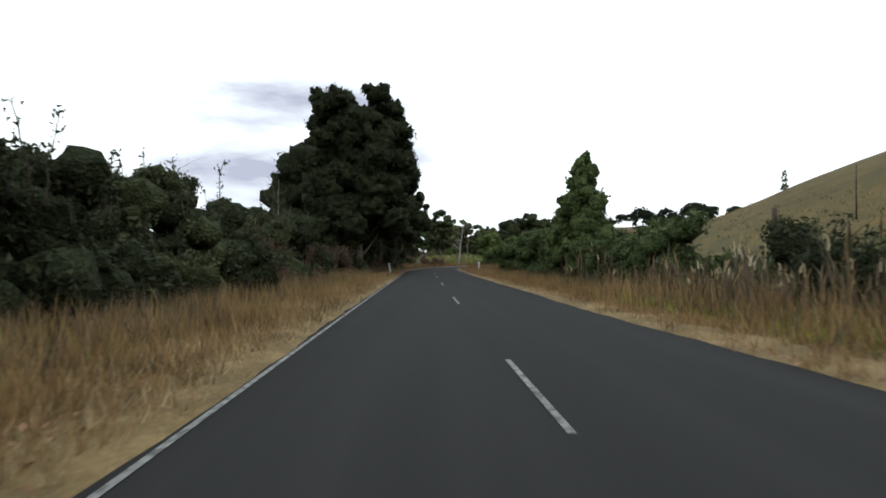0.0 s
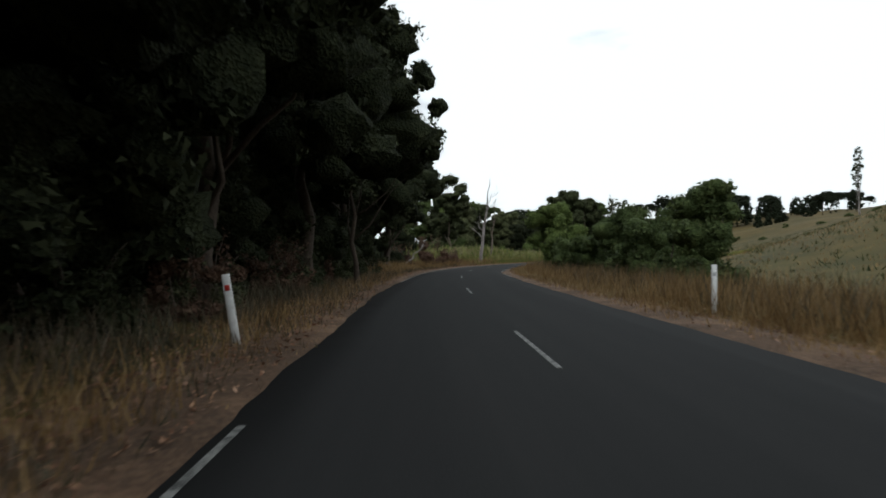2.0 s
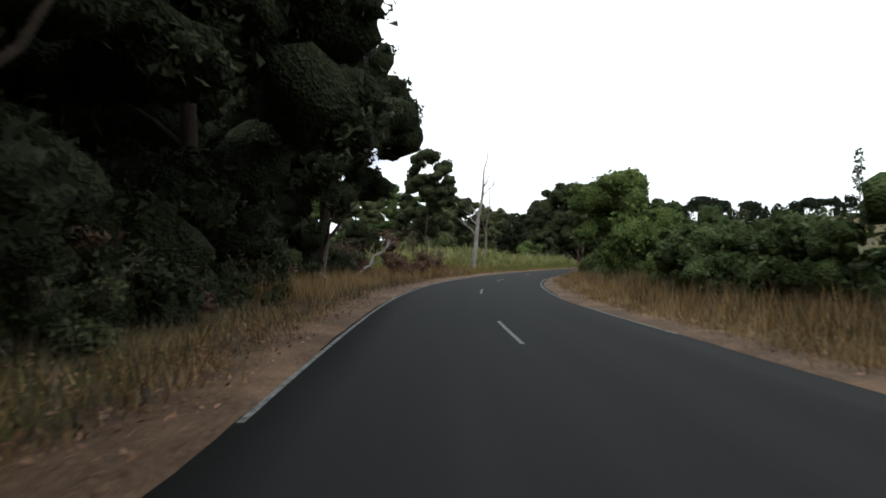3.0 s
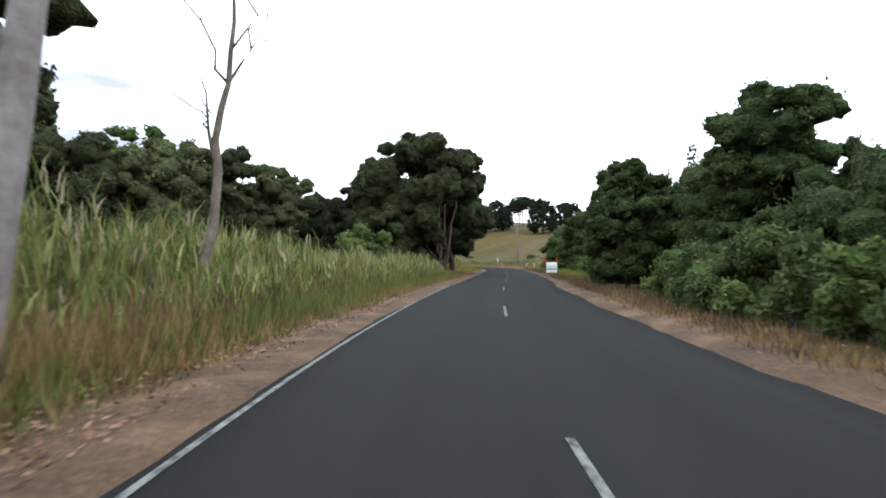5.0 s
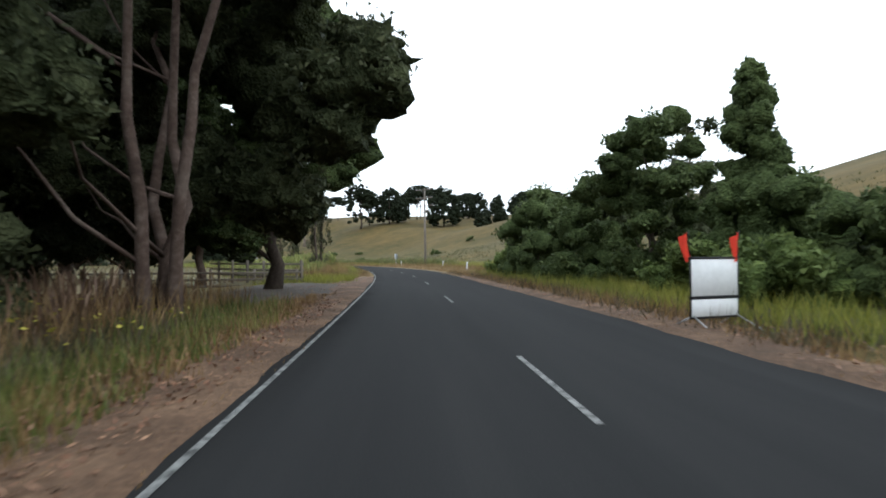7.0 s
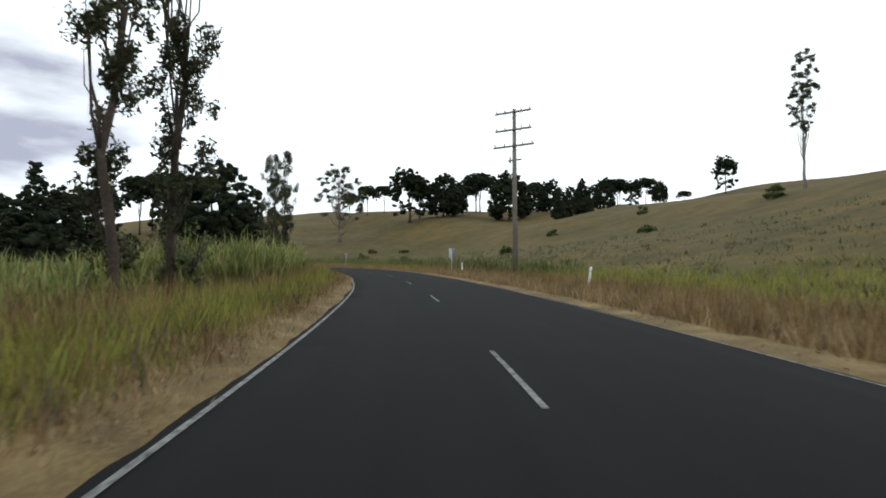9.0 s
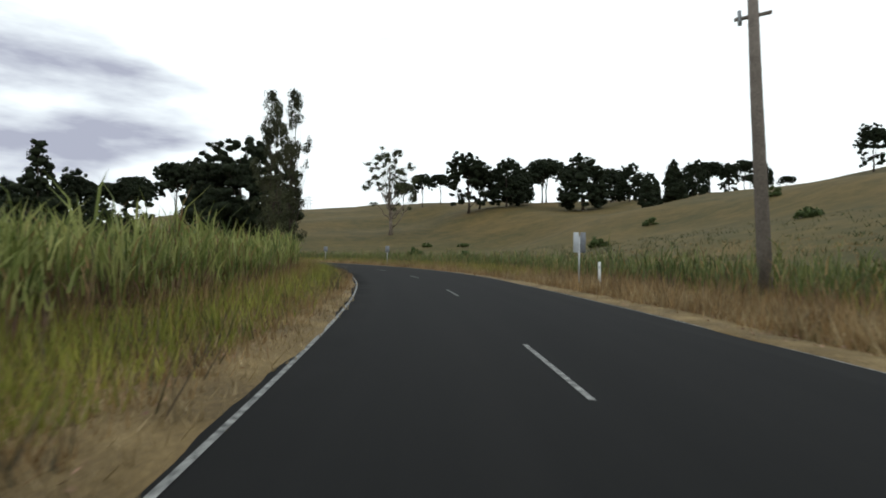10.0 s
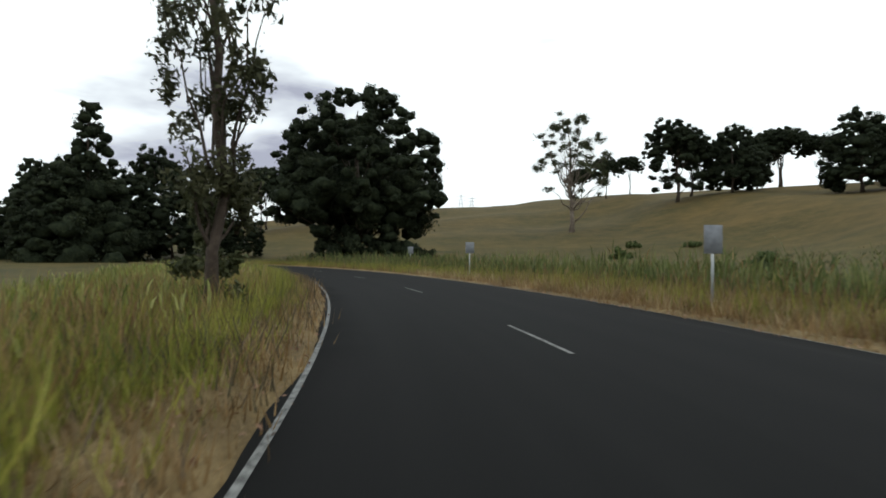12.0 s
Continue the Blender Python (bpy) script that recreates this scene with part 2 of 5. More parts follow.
REED = foliage("reed_leaves", (0.040, 0.060, 0.015), (0.142, 0.174, 0.040), (0.45, 0.44, 0.16), 0.3, patch=1.1)
STRAW = foliage("reed_stems", (0.050, 0.028, 0.019), (0.125, 0.074, 0.050), (0.30, 0.205, 0.135), 0.2, patch=0.7)
TAN = foliage("dry_grass_blades", (0.070, 0.041, 0.018), (0.200, 0.122, 0.050), (0.42, 0.285, 0.135), 0.25, patch=0.9)
WEED = foliage("weathered_weeds", (0.022, 0.022, 0.012), (0.070, 0.060, 0.032), (0.18, 0.125, 0.085), 0.2, patch=0.9)
GOLD = foliage("straw_verge_grass", (0.11, 0.078, 0.038), (0.27, 0.20, 0.10), (0.47, 0.37, 0.21), 0.25, patch=0.9)
LIME_DRY = foliage("half_dry_grass", (0.045, 0.050, 0.016), (0.105, 0.100, 0.034), (0.20, 0.165, 0.07), 0.25, patch=0.3)
LIME = foliage("short_green_grass", (0.065, 0.085, 0.014), (0.195, 0.205, 0.034), (0.42, 0.39, 0.085), 0.3, patch=0.5)
MEADOW = foliage("meadow_grass_blades", (0.036, 0.050, 0.012), (0.108, 0.128, 0.030), (0.27, 0.27, 0.075), 0.3, patch=0.7)
LITTER = foliage("fallen_leaves", (0.055, 0.026, 0.015), (0.17, 0.082, 0.046), (0.42, 0.25, 0.155), 0.1, patch=1.2)
BRACKEN = foliage("bracken_fronds", (0.022, 0.030, 0.010), (0.050, 0.058, 0.018), (0.10, 0.098, 0.036), 0.2, patch=0.2)
PLUME = foliage("pale_plumes", (0.18, 0.14, 0.08), (0.34, 0.28, 0.17), (0.52, 0.45, 0.30), 0.3)
GRAVEL = surface("dark_gravel", (0.030, 0.023, 0.018), (0.060, 0.047, 0.037), (0.115, 0.092, 0.072), 0.4, 20.0, 0.95, 1.0, 0.02)
WHITE = plain("white_paint", (0.72, 0.72, 0.71), 0.5)
SIGN_PALE = plain("weathered_sign_face", (0.46, 0.48, 0.51), 0.5, 0.0, 0.08)
PANEL = plain("sign_panel_white", (0.82, 0.82, 0.82), 0.35, 0.0, 0.04)
REFLECTOR = plain("red_reflector", (0.45, 0.03, 0.02), 0.3)
DULL = plain("dull_grey_sign_back", (0.20, 0.21, 0.23), 0.6, 0.2)
GREYMETAL = plain("grey_galvanised_metal", (0.42, 0.43, 0.44), 0.45, 0.7)
BLACK = plain("black_metal", (0.02, 0.02, 0.022), 0.5, 0.3)
FLAG = plain("orange_red_cloth", (0.80, 0.06, 0.03), 0.8)
TIMBER = surface("weathered_timber", (0.07, 0.058, 0.048), (0.15, 0.125, 0.105), (0.25, 0.215, 0.185), 1.0, 14.0, 0.9, 0.7, 0.01)
CERAMIC = plain("grey_porcelain", (0.30, 0.31, 0.33), 0.25)


# ---------------------------------------------------------------- mesh helpers
class Geo:
    """Gathers vertices and faces of one mesh."""

    def __init__(self):
        self.v, self.f, self.n = [], {3: [], 4: []}, 0

    def add(self, v, f):
        v, f = np.asarray(v, float).reshape(-1, 3), np.asarray(f, int)
        self.v.append(v)
        self.f[f.shape[1]].append(f + self.n)
        self.n += len(v)

    def mesh(self, name, material, smooth=False):
        me = bpy.data.meshes.new(name)
        v = np.concatenate(self.v)
        tri = np.concatenate(self.f[3]) if self.f[3] else np.zeros((0, 3), int)
        quad = np.concatenate(self.f[4]) if self.f[4] else np.zeros((0, 4), int)
        me.vertices.add(len(v))
        me.vertices.foreach_set("co", v.ravel())
        me.loops.add(tri.size + quad.size)
        me.loops.foreach_set("vertex_index", np.concatenate([tri.ravel(), quad.ravel()]))
        me.polygons.add(len(tri) + len(quad))
        me.polygons.foreach_set("loop_start", np.concatenate([np.arange(len(tri)) * 3, tri.size + np.arange(len(quad)) * 4]))
        if smooth:
            me.polygons.foreach_set("use_smooth", np.ones(len(tri) + len(quad), bool))
        me.materials.append(material)
        me.update(calc_edges=True)
        me.validate()
        return me


def part(name, geo, material, parent=None, label="", smooth=False):
    ob = new(name, geo.mesh(name, material, smooth))
    if parent is not None:
        ob.parent = parent
    return tagged(ob, label)


def thing(name, x, y, z, label, category, group="", turn=0.0):
    ob = new(name)
    ob.matrix_basis = pose(x, y, z, 0, 0, turn)
    return tagged(ob, label, category, group)


def tube(geo, pts, radii, sides=7):
    pts, radii = np.asarray(pts, float), np.asarray(radii, float)
    d = np.gradient(pts, axis=0)
    d /= np.linalg.norm(d, axis=1)[:, None] + 1e-9
    ref = np.where(np.abs(d[:, 2:3]) > 0.9, np.array([[1.0, 0, 0]]), np.array([[0, 0, 1.0]]))
    a = np.cross(d, ref)
    a /= np.linalg.norm(a, axis=1)[:, None] + 1e-9
    b = np.cross(d, a)
    th = np.arange(sides) * 2 * math.pi / sides
    ring = pts[:, None] + radii[:, None, None] * (np.cos(th)[None, :, None] * a[:, None] + np.sin(th)[None, :, None] * b[:, None])
    n = len(pts)
    f = [[i * sides + j, i * sides + (j + 1) % sides, (i + 1) * sides + (j + 1) % sides, (i + 1) * sides + j] for i in range(n - 1) for j in range(sides)]
    v = np.concatenate([ring.reshape(-1, 3), pts[:1], pts[-1:]])
    caps = [[(j + 1) % sides, j, n * sides] for j in range(sides)] + [[(n - 1) * sides + j, (n - 1) * sides + (j + 1) % sides, n * sides + 1] for j in range(sides)]
    k = geo.n
    geo.add(v, f)
    geo.f[3].append(np.asarray(caps, int) + k)


def block(geo, x0, x1, y0, y1, z0, z1, bevel=0.0):
    """A box with its long edges eased."""
    b = min(bevel, (x1 - x0) / 3, (y1 - y0) / 3, (z1 - z0) / 3)
    bm = bmesh.new()
    bmesh.ops.create_cube(bm, size=1.0, matrix=Matrix.LocRotScale(((x0 + x1) / 2, (y0 + y1) / 2, (z0 + z1) / 2), None, (x1 - x0, y1 - y0, z1 - z0)))
    if b > 0:
        bmesh.ops.bevel(bm, geom=list(bm.edges), offset=b, segments=1, affect="EDGES")
    bmesh.ops.triangulate(bm, faces=list(bm.faces))
    bm.verts.index_update()
    geo.add([v.co[:] for v in bm.verts], [[v.index for v in f.verts] for f in bm.faces])
    bm.free()


# ---------------------------------------------------------------- the road's line and the lie of the land
HEADING = [-2.25, -2.07, -1.86, -1.21, 3.03, 15.47, 26.02, 28.47, 28.05, 27.44, 24.8, 20.95, 17.08, 9.26, -3.21, -12.0, -22.0, -34.0, -48.0, -60.0, -64.0]
LINE_S = np.arange(-60, 401, 1.0)
_h = np.interp(LINE_S, np.arange(len(HEADING)) * 20.0, np.radians(HEADING))
_h = np.convolve(np.pad(_h, 4, mode="edge"), np.ones(9) / 9, "valid")
LINE_X = np.cumsum(np.sin(_h))
LINE_Y = np.cumsum(np.cos(_h))
LINE_X += 1.03 - np.interp(-1, LINE_S, LINE_X)
LINE_Y += 0.14 - np.interp(-1, LINE_S, LINE_Y)
LINE_H = _h


def place(s, d, z=0.0):
    """The point s metres along the centre line and d metres to its right."""
    s, d = np.asarray(s, float), np.asarray(d, float)
    x, y, h = np.interp(s, LINE_S, LINE_X), np.interp(s, LINE_S, LINE_Y), np.interp(s, LINE_S, LINE_H)
    return np.stack([x + d * np.cos(h), y - d * np.sin(h), z + 0 * x], -1)


def along(x, y):
    """Metres along the centre line and to its right for points of the plan."""
    p = np.stack([np.asarray(x, float).ravel(), np.asarray(y, float).ravel()], -1)
    s, d = np.empty(len(p)), np.empty(len(p))
    for k in range(0, len(p), 4000):
        q = p[k:k + 4000]
        i = np.argmin((q[:, :1] - LINE_X[None]) ** 2 + (q[:, 1:] - LINE_Y[None]) ** 2, axis=1)
        tx, ty = np.sin(LINE_H[i]), np.cos(LINE_H[i])
        rx, ry = q[:, 0] - LINE_X[i], q[:, 1] - LINE_Y[i]
        s[k:k + 4000] = LINE_S[i] + np.clip(rx * tx + ry * ty, -1, 1)
        r = np.hypot(rx, ry)
        d[k:k + 4000] = np.where(rx * ty - ry * tx >= 0, r, -r)
    return s, d


def smooth_step(x, a, b):
    t = np.clip((x - a) / (b - a), 0, 1)
    return t * t * (3 - 2 * t)


def wave(x, y, size, seed):
    """Cheap rolling noise, about -1 to 1."""
    g = np.random.default_rng(seed)
    out = 0
    for _ in range(6):
        a, f, ph = g.uniform(0, 6.28), g.uniform(0.6, 1.7) / size, g.uniform(0, 6.28)
        out = out + np.sin((x * np.cos(a) + y * np.sin(a)) * f * 6.28 + ph)
    return out / 3.0


def land(x, y):
    """The height of the ground."""
    x, y = np.asarray(x, float), np.asarray(y, float)
    shape = x.shape
    s, d = along(x, y)
    xf, yf = x.ravel(), y.ravel()
    slope = np.interp(s, [0, 90, 130, 200, 260, 330], [0.50, 0.48, 0.42, 0.43, 0.30, 0.17])
    rise = np.maximum(d - 16, 0)
    hill = slope * rise * rise / (rise + 14)
    hill = 33 * np.tanh(hill / 33) * (1 - smooth_step(yf, 245, 310) * (1 - smooth_step(xf, 75, 150)))
    north = np.maximum(yf - 335, 0)
    ridge = 27 * np.tanh(0.19 * north * north / (north + 35) * (1 + 0.35 * smooth_step(xf, 100, 160)) / 27) * smooth_step(xf, -70, 75)
    left = -0.5 * smooth_step(-d, 6, 16) * (1 - smooth_step(yf, 300, 340))
    z = np.maximum(hill, ridge) + 0.15 * np.minimum(hill, ridge) + left
    z = z + wave(xf, yf, 60, 5) * 0.9 * smooth_step(np.abs(d), 20, 80) + wave(xf, yf, 17, 8) * 0.05 * smooth_step(np.abs(d), 7, 20)
    z = z - 0.10 * (1 - smooth_step(np.abs(d), 4.2, 6.5))
    return z.reshape(shape)


def axis_steps(near0, near1, fine, far):
    mid = np.arange(near0, near1 + 0.1, fine)
    out = [fine]
    while sum(out) < far:
        out.append(out[-1] * 1.22)
    grow = np.cumsum(out)
    return np.concatenate([near0 - grow[::-1], mid, near1 + grow])


def build_ground():
    gx, gy = axis_steps(-60, 200, 2.5, 2600), axis_steps(-40, 430, 2.5, 2600)
    x, y = np.meshgrid(gx, gy)
    z = land(x, y)
    n, m = len(gx), len(gy)
    i = np.arange(n * m).reshape(m, n)
    f = np.stack([i[:-1, :-1], i[:-1, 1:], i[1:, 1:], i[1:, :-1]], -1).reshape(-1, 4)
    g = Geo()
    g.add(np.stack([x, y, z], -1).reshape(-1, 3), f)
    ob = part("ground", g, SOIL, smooth=True)
    return tagged(ob, "dry straw-coloured pasture rolling up to a low ridge", "ground", kind="structure")


def right_half(s):
    return np.interp(s, [0, 14, 40, 75, 84, 134, 150, 190, 207, 246, 260, 285, 330], [3.1, 3.05, 2.9, 2.9, 2.65, 2.65, 2.95, 2.9, 3.75, 3.65, 4.1, 4.2, 3.6])


def left_line(s):
    return np.interp(s, [5, 50, 62, 78, 112, 130, 145, 225, 244, 262, 280, 330], [2.72, 2.72, 2.85, 2.65, 2.48, 2.68, 2.76, 2.68, 3.0, 3.22, 3.15, 2.8])


def strip(geo, s, d0, d1, z0, z1, drop=None):
    """A band along the road between two offsets; drop adds a vertical face on both sides."""
    a, b = place(s, d0, z0), place(s, d1, z1)
    rows = [a, b]
    if drop:
        rows = [a - [0, 0, drop], a, b, b - [0, 0, drop]]
    v = np.stack(rows, 1)
    k, n = len(rows), len(s)
    i = np.arange(n * k).reshape(n, k)
    geo.add(v.reshape(-1, 3), np.stack([i[:-1, :-1], i[:-1, 1:], i[1:, 1:], i[1:, :-1]], -1).reshape(-1, 4))


def build_road():
    rng = np.random.default_rng(3)
    s = np.arange(-58, 398, 0.5)
    ragged = np.convolve(rng.normal(0, 0.12, len(s) + 4), np.ones(5) / 5, "valid")
    g = Geo()
    lo, hi = -left_line(s) - 0.13 + ragged * 0.7, right_half(s) + ragged[::-1]
    cuts = np.linspace(0, 1, 9)
    rows = [place(s, lo + (hi - lo) * k) for k in cuts]
    rows = [rows[0] - [0, 0, 0.12], *rows, rows[-1] - [0, 0, 0.12]]
    i = np.arange(len(s) * len(rows)).reshape(len(s), len(rows))
    g.add(np.stack(rows, 1).reshape(-1, 3), np.stack([i[:-1, :-1], i[:-1, 1:], i[1:, 1:], i[1:, :-1]], -1).reshape(-1, 4))
    road = tagged(part("road", g, ASPHALT), "narrow two-lane dark asphalt country road without kerbs", "road", kind="structure")
    share = np.concatenate([[0.0], cuts, [1.0]])
    for name, values in (("across", lo[:, None] + (hi - lo)[:, None] * share[None]), ("onward", np.repeat(s[:, None], len(share), 1))):
        road.data.attributes.new(name, "FLOAT", "POINT").data.foreach_set("value", values.ravel().astype(np.float32))
    for n in range(-4, 28):
        a = 17.93 + 12.0 * (n - 1)
        q = np.linspace(a - 3.0, a, 7)
        g = Geo()
        strip(g, q, -0.033, 0.033, 0.006, 0.006)
        part("dash", g, PAINT, road, "worn white broken centre line")
    for name, side, spans in (("edge_line_left", -1, ((-58, 50), (71, 398))), ("edge_line_right", 1, ((76, 104), (200, 398)))):
        g = Geo()
        for a, b in spans:
            q = np.arange(a, b, 1.0)
            o = -left_line(q) if side < 0 else right_half(q) - 0.2
            strip(g, q, o - (0.031 if side < 0 else 0.022), o + (0.031 if side < 0 else 0.022), 0.006, 0.006)
        part(name, g, PAINT, road, "worn white edge line")
    for side in (-1, 1):
        for s0, s1, soil, words in ((-58, 46, VERGE_DRY, "verge of flattened straw grass and pale gravel beside the asphalt"), (46, 196, VERGE, "verge of red-brown leaf litter and bark beside the asphalt"),
                                    (196, 398, VERGE_DRY, "verge of flattened straw grass and pale gravel beside the asphalt")):
            g = Geo()
            q = np.arange(s0, s1 + 0.1, 0.5)
            inner = left_line(q) - 0.04 if side < 0 else right_half(q) - 0.28
            wob = np.convolve(rng.normal(0, 0.35, len(q) + 8), np.ones(9) / 9, "valid") * np.minimum(1, np.minimum(q - s0, s1 - q) / 3)
            rows = []
            for a, z in ((0.0, -0.03), (0.24, 0.014), (0.5, 0.035), (0.9, 0.03), (1.9, -0.09)):
                d = inner + a + (wob * 0.5 * (1 + a) if a > 0 else 0)
                rough = rng.uniform(-0.012, 0.02, len(q)) if a > 0.3 else 0
                rows.append(place(q, side * d, z + rough))
            k = len(rows)
            v = np.stack(rows if side > 0 else rows[::-1], 1)
            i = np.arange(len(q) * k).reshape(len(q), k)
            g.add(v.reshape(-1, 3), np.stack([i[:-1, :-1], i[:-1, 1:], i[1:, 1:], i[1:, :-1]], -1).reshape(-1, 4))
            tagged(part("verge", g, soil, smooth=True), words, "verge", kind="structure")


# ---------------------------------------------------------------- growing things
def leaves(geo, rng, pos, out, size, long=1.6, kite=False):
    """One pointed leaf at every place, roughly facing outwards."""
    n = len(pos)
    d = rng.normal(size=(n, 3)) * 0.9 + out
    d /= np.linalg.norm(d, axis=1)[:, None] + 1e-9
    a = np.cross(d, rng.normal(size=(n, 3)))
    a /= np.linalg.norm(a, axis=1)[:, None] + 1e-9
    b = np.cross(d, a)
    w = (size * rng.uniform(0.6, 1.35, n))[:, None]
    if kite:
        v = np.stack([pos - a * w * long / 2, pos + b * w * 0.42 - a * w * 0.1, pos + a * w * long / 2, pos - b * w * 0.42 - a * w * 0.1], 1)
        geo.add(v.reshape(-1, 3), np.arange(n * 4).reshape(n, 4))
    else:
        v = np.stack([pos + b * w * 0.45 - a * w * long / 2, pos - b * w * 0.45 - a * w * long * 0.4, pos + a * w * long / 2], 1)
        geo.add(v.reshape(-1, 3), np.arange(n * 3).reshape(n, 3))


def ball(level):
    bm = bmesh.new()
    bmesh.ops.create_icosphere(bm, subdivisions=level, radius=1.0)
    bm.verts.index_update()
    out = np.array([v.co[:] for v in bm.verts]), np.array([[v.index for v in f.verts] for f in bm.faces])
    bm.free()
    return out


BALLS = {1: ball(1), 2: ball(2), 3: ball(3)}


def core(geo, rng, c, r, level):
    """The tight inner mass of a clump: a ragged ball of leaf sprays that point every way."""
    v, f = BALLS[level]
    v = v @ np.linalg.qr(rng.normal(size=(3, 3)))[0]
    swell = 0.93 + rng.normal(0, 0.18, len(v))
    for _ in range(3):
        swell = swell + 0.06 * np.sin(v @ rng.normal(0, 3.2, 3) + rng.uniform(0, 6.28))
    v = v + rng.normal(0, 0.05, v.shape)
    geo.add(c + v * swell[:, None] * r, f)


def clump_crown(geo, inner, rng, lumps, count, size, heart=0.6, loose=0.13, long=1.6, knobs=4):
    """Leaves over clumps, each clump broken up into smaller knobs."""
    subs = []
    near = size < 0.14
    for c, r in lumps:
        c, r = np.asarray(c, float), np.asarray(r, float)
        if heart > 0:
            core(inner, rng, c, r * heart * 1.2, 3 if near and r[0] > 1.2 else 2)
        for _ in range(knobs):
            u = rng.normal(size=3) + [0, 0, 0.35]
            u /= np.linalg.norm(u)
            subs.append((c + u * r * 0.64, r * rng.uniform(0.34, 0.6)))
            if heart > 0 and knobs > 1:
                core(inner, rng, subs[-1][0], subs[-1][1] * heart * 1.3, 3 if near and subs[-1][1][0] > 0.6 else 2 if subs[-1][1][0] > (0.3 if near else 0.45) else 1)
    vol = np.array([np.prod(r) ** (2 / 3) for _, r in subs])
    share = np.maximum((count * vol / vol.sum()).astype(int), 3)
    for (c, r), n in zip(subs, share):
        u = rng.normal(size=(n, 3))
        u /= np.linalg.norm(u, axis=1)[:, None]
        k = rng.normal(1.0, loose + 0.04, n)[:, None]
        leaves(geo, rng, c + u * r * k, u * 0.8 + [0, 0, 0.25], size, long)


def limb(rng, a, b, r0, r1, n=6, bend=0.08):
    a, b = np.asarray(a, float), np.asarray(b, float)
    t = np.linspace(0, 1, n)[:, None]
    p = a + (b - a) * t
    L = np.linalg.norm(b - a)
    p[1:-1] += rng.normal(0, bend * L * 0.5, (n - 2, 3))
    return p, r0 + (r1 - r0) * t[:, 0]


def spread_ball(rng, n):
    """Directions spread evenly over a ball, slightly shaken."""
    i = np.arange(n) + 0.5
    z = 1 - 2 * i / n
    a = i * 2.39996 + rng.uniform(0, 6.28)
    u = np.stack([np.sqrt(1 - z * z) * np.cos(a), np.sqrt(1 - z * z) * np.sin(a), z], -1) + rng.normal(0, 0.16, (n, 3))
    return u / np.linalg.norm(u, axis=1)[:, None]


def lumps_round(rng, n, R, z0, z1, lump=0.36, squash=0.8):
    """Clumps that fill a crown between two heights."""
    out = []
    zc, rz = (z0 + z1) / 2, (z1 - z0) / 2
    for i, u in enumerate(spread_ball(rng, n)):
        k = rng.uniform(0.66, 0.9) if i % 5 else rng.uniform(0.1, 0.5)
        r = R * lump * rng.uniform(0.7, 1.25)
        out.append(((u[0] * k * R, u[1] * k * R, zc + u[2] * k * rz), (r, r, r * squash)))
    return out


def lumps_dome(rng, n, R, z0, z1, lump=0.26, squash=0.8, gaps=0.0):
    """Clumps over a broad billowing dome that is ragged below."""
    out = []
    for u in spread_ball(rng, int(n * 1.6)):
        if u[2] < -0.25 or rng.uniform() < gaps:
            continue
        k = rng.uniform(0.74, 0.93)
        r = R * lump * rng.uniform(0.7, 1.25)
        z = z0 + (z1 - z0) * (0.2 + 0.8 * u[2] * k) - r * 0.3 * max(u[2], 0)
        out.append(((u[0] * k * R, u[1] * k * R, z + rng.normal(0, 0.03) * (z1 - z0)), (r, r, r * squash)))
    return out


def lumps_plates(rng, n, R, z0, z1, each=9, flat=0.42, lift=0.25):
    """Rounded pads of needles at several heights, with some air between them."""
    out = []
    for i in range(n):
        a, k = i * 2.39996 + rng.normal(0, 0.3), math.sqrt((i + 0.4) / n) * 0.74
        pr = R * rng.uniform(0.32, 0.46)
        cx, cy = math.cos(a) * k * R, math.sin(a) * k * R
        zt = z1 - (z1 - z0) * (k * k * (1 - lift) + rng.uniform(0.0, 0.3))
        out.append(((cx, cy, zt - pr * flat), (pr * 0.8, pr * 0.8, pr * 0.5)))
        for u in spread_ball(rng, each):
            r = pr * rng.uniform(0.20, 0.36)
            out.append(((cx + u[0] * pr * 0.85, cy + u[1] * pr * 0.85, zt - pr * flat * (1 - u[2] * 0.95)), (r, r, r * 0.8)))
    return out


def lumps_skirt(rng, n, R, z0, z1, lump=0.3):
    """Clumps spread evenly over a wide crown that hangs low all round."""
    out = []
    for i in range(n):
        a, k, t = i * 2.39996 + rng.normal(0, 0.35), rng.uniform(0.35, 1.0) ** 0.5, ((i * 0.75488) % 1.0 + rng.normal(0, 0.05))
        t = min(max(t, 0.0), 1.0)
        r = R * lump * rng.uniform(0.7, 1.2)
        k = k * (1 - 0.32 * max(0, t - 0.45) * 1.8)
        out.append(((math.cos(a) * k * (R - r), math.sin(a) * k * (R - r), z0 + r * 0.6 + (z1 - z0 - r * 1.2) * t), (r, r, r * 0.8)))
    return out


def lumps_cone(rng, n, R, z0, z1, power=0.8):
    out = []
    for i in range(n):
        t = (i + rng.uniform(0, 1)) / n
        z = z0 + (z1 - z0) * t
        rad = R * (1 - t) ** power
        a = rng.uniform(0, 6.28)
        k = rng.uniform(0.3, 0.8) * rad
        r = max(0.35 * rad + 0.1 * R, 0.14 * R) * rng.uniform(0.8, 1.2)
        out.append(((math.cos(a) * k, math.sin(a) * k, z), (r, r, r * 1.1)))
    return out


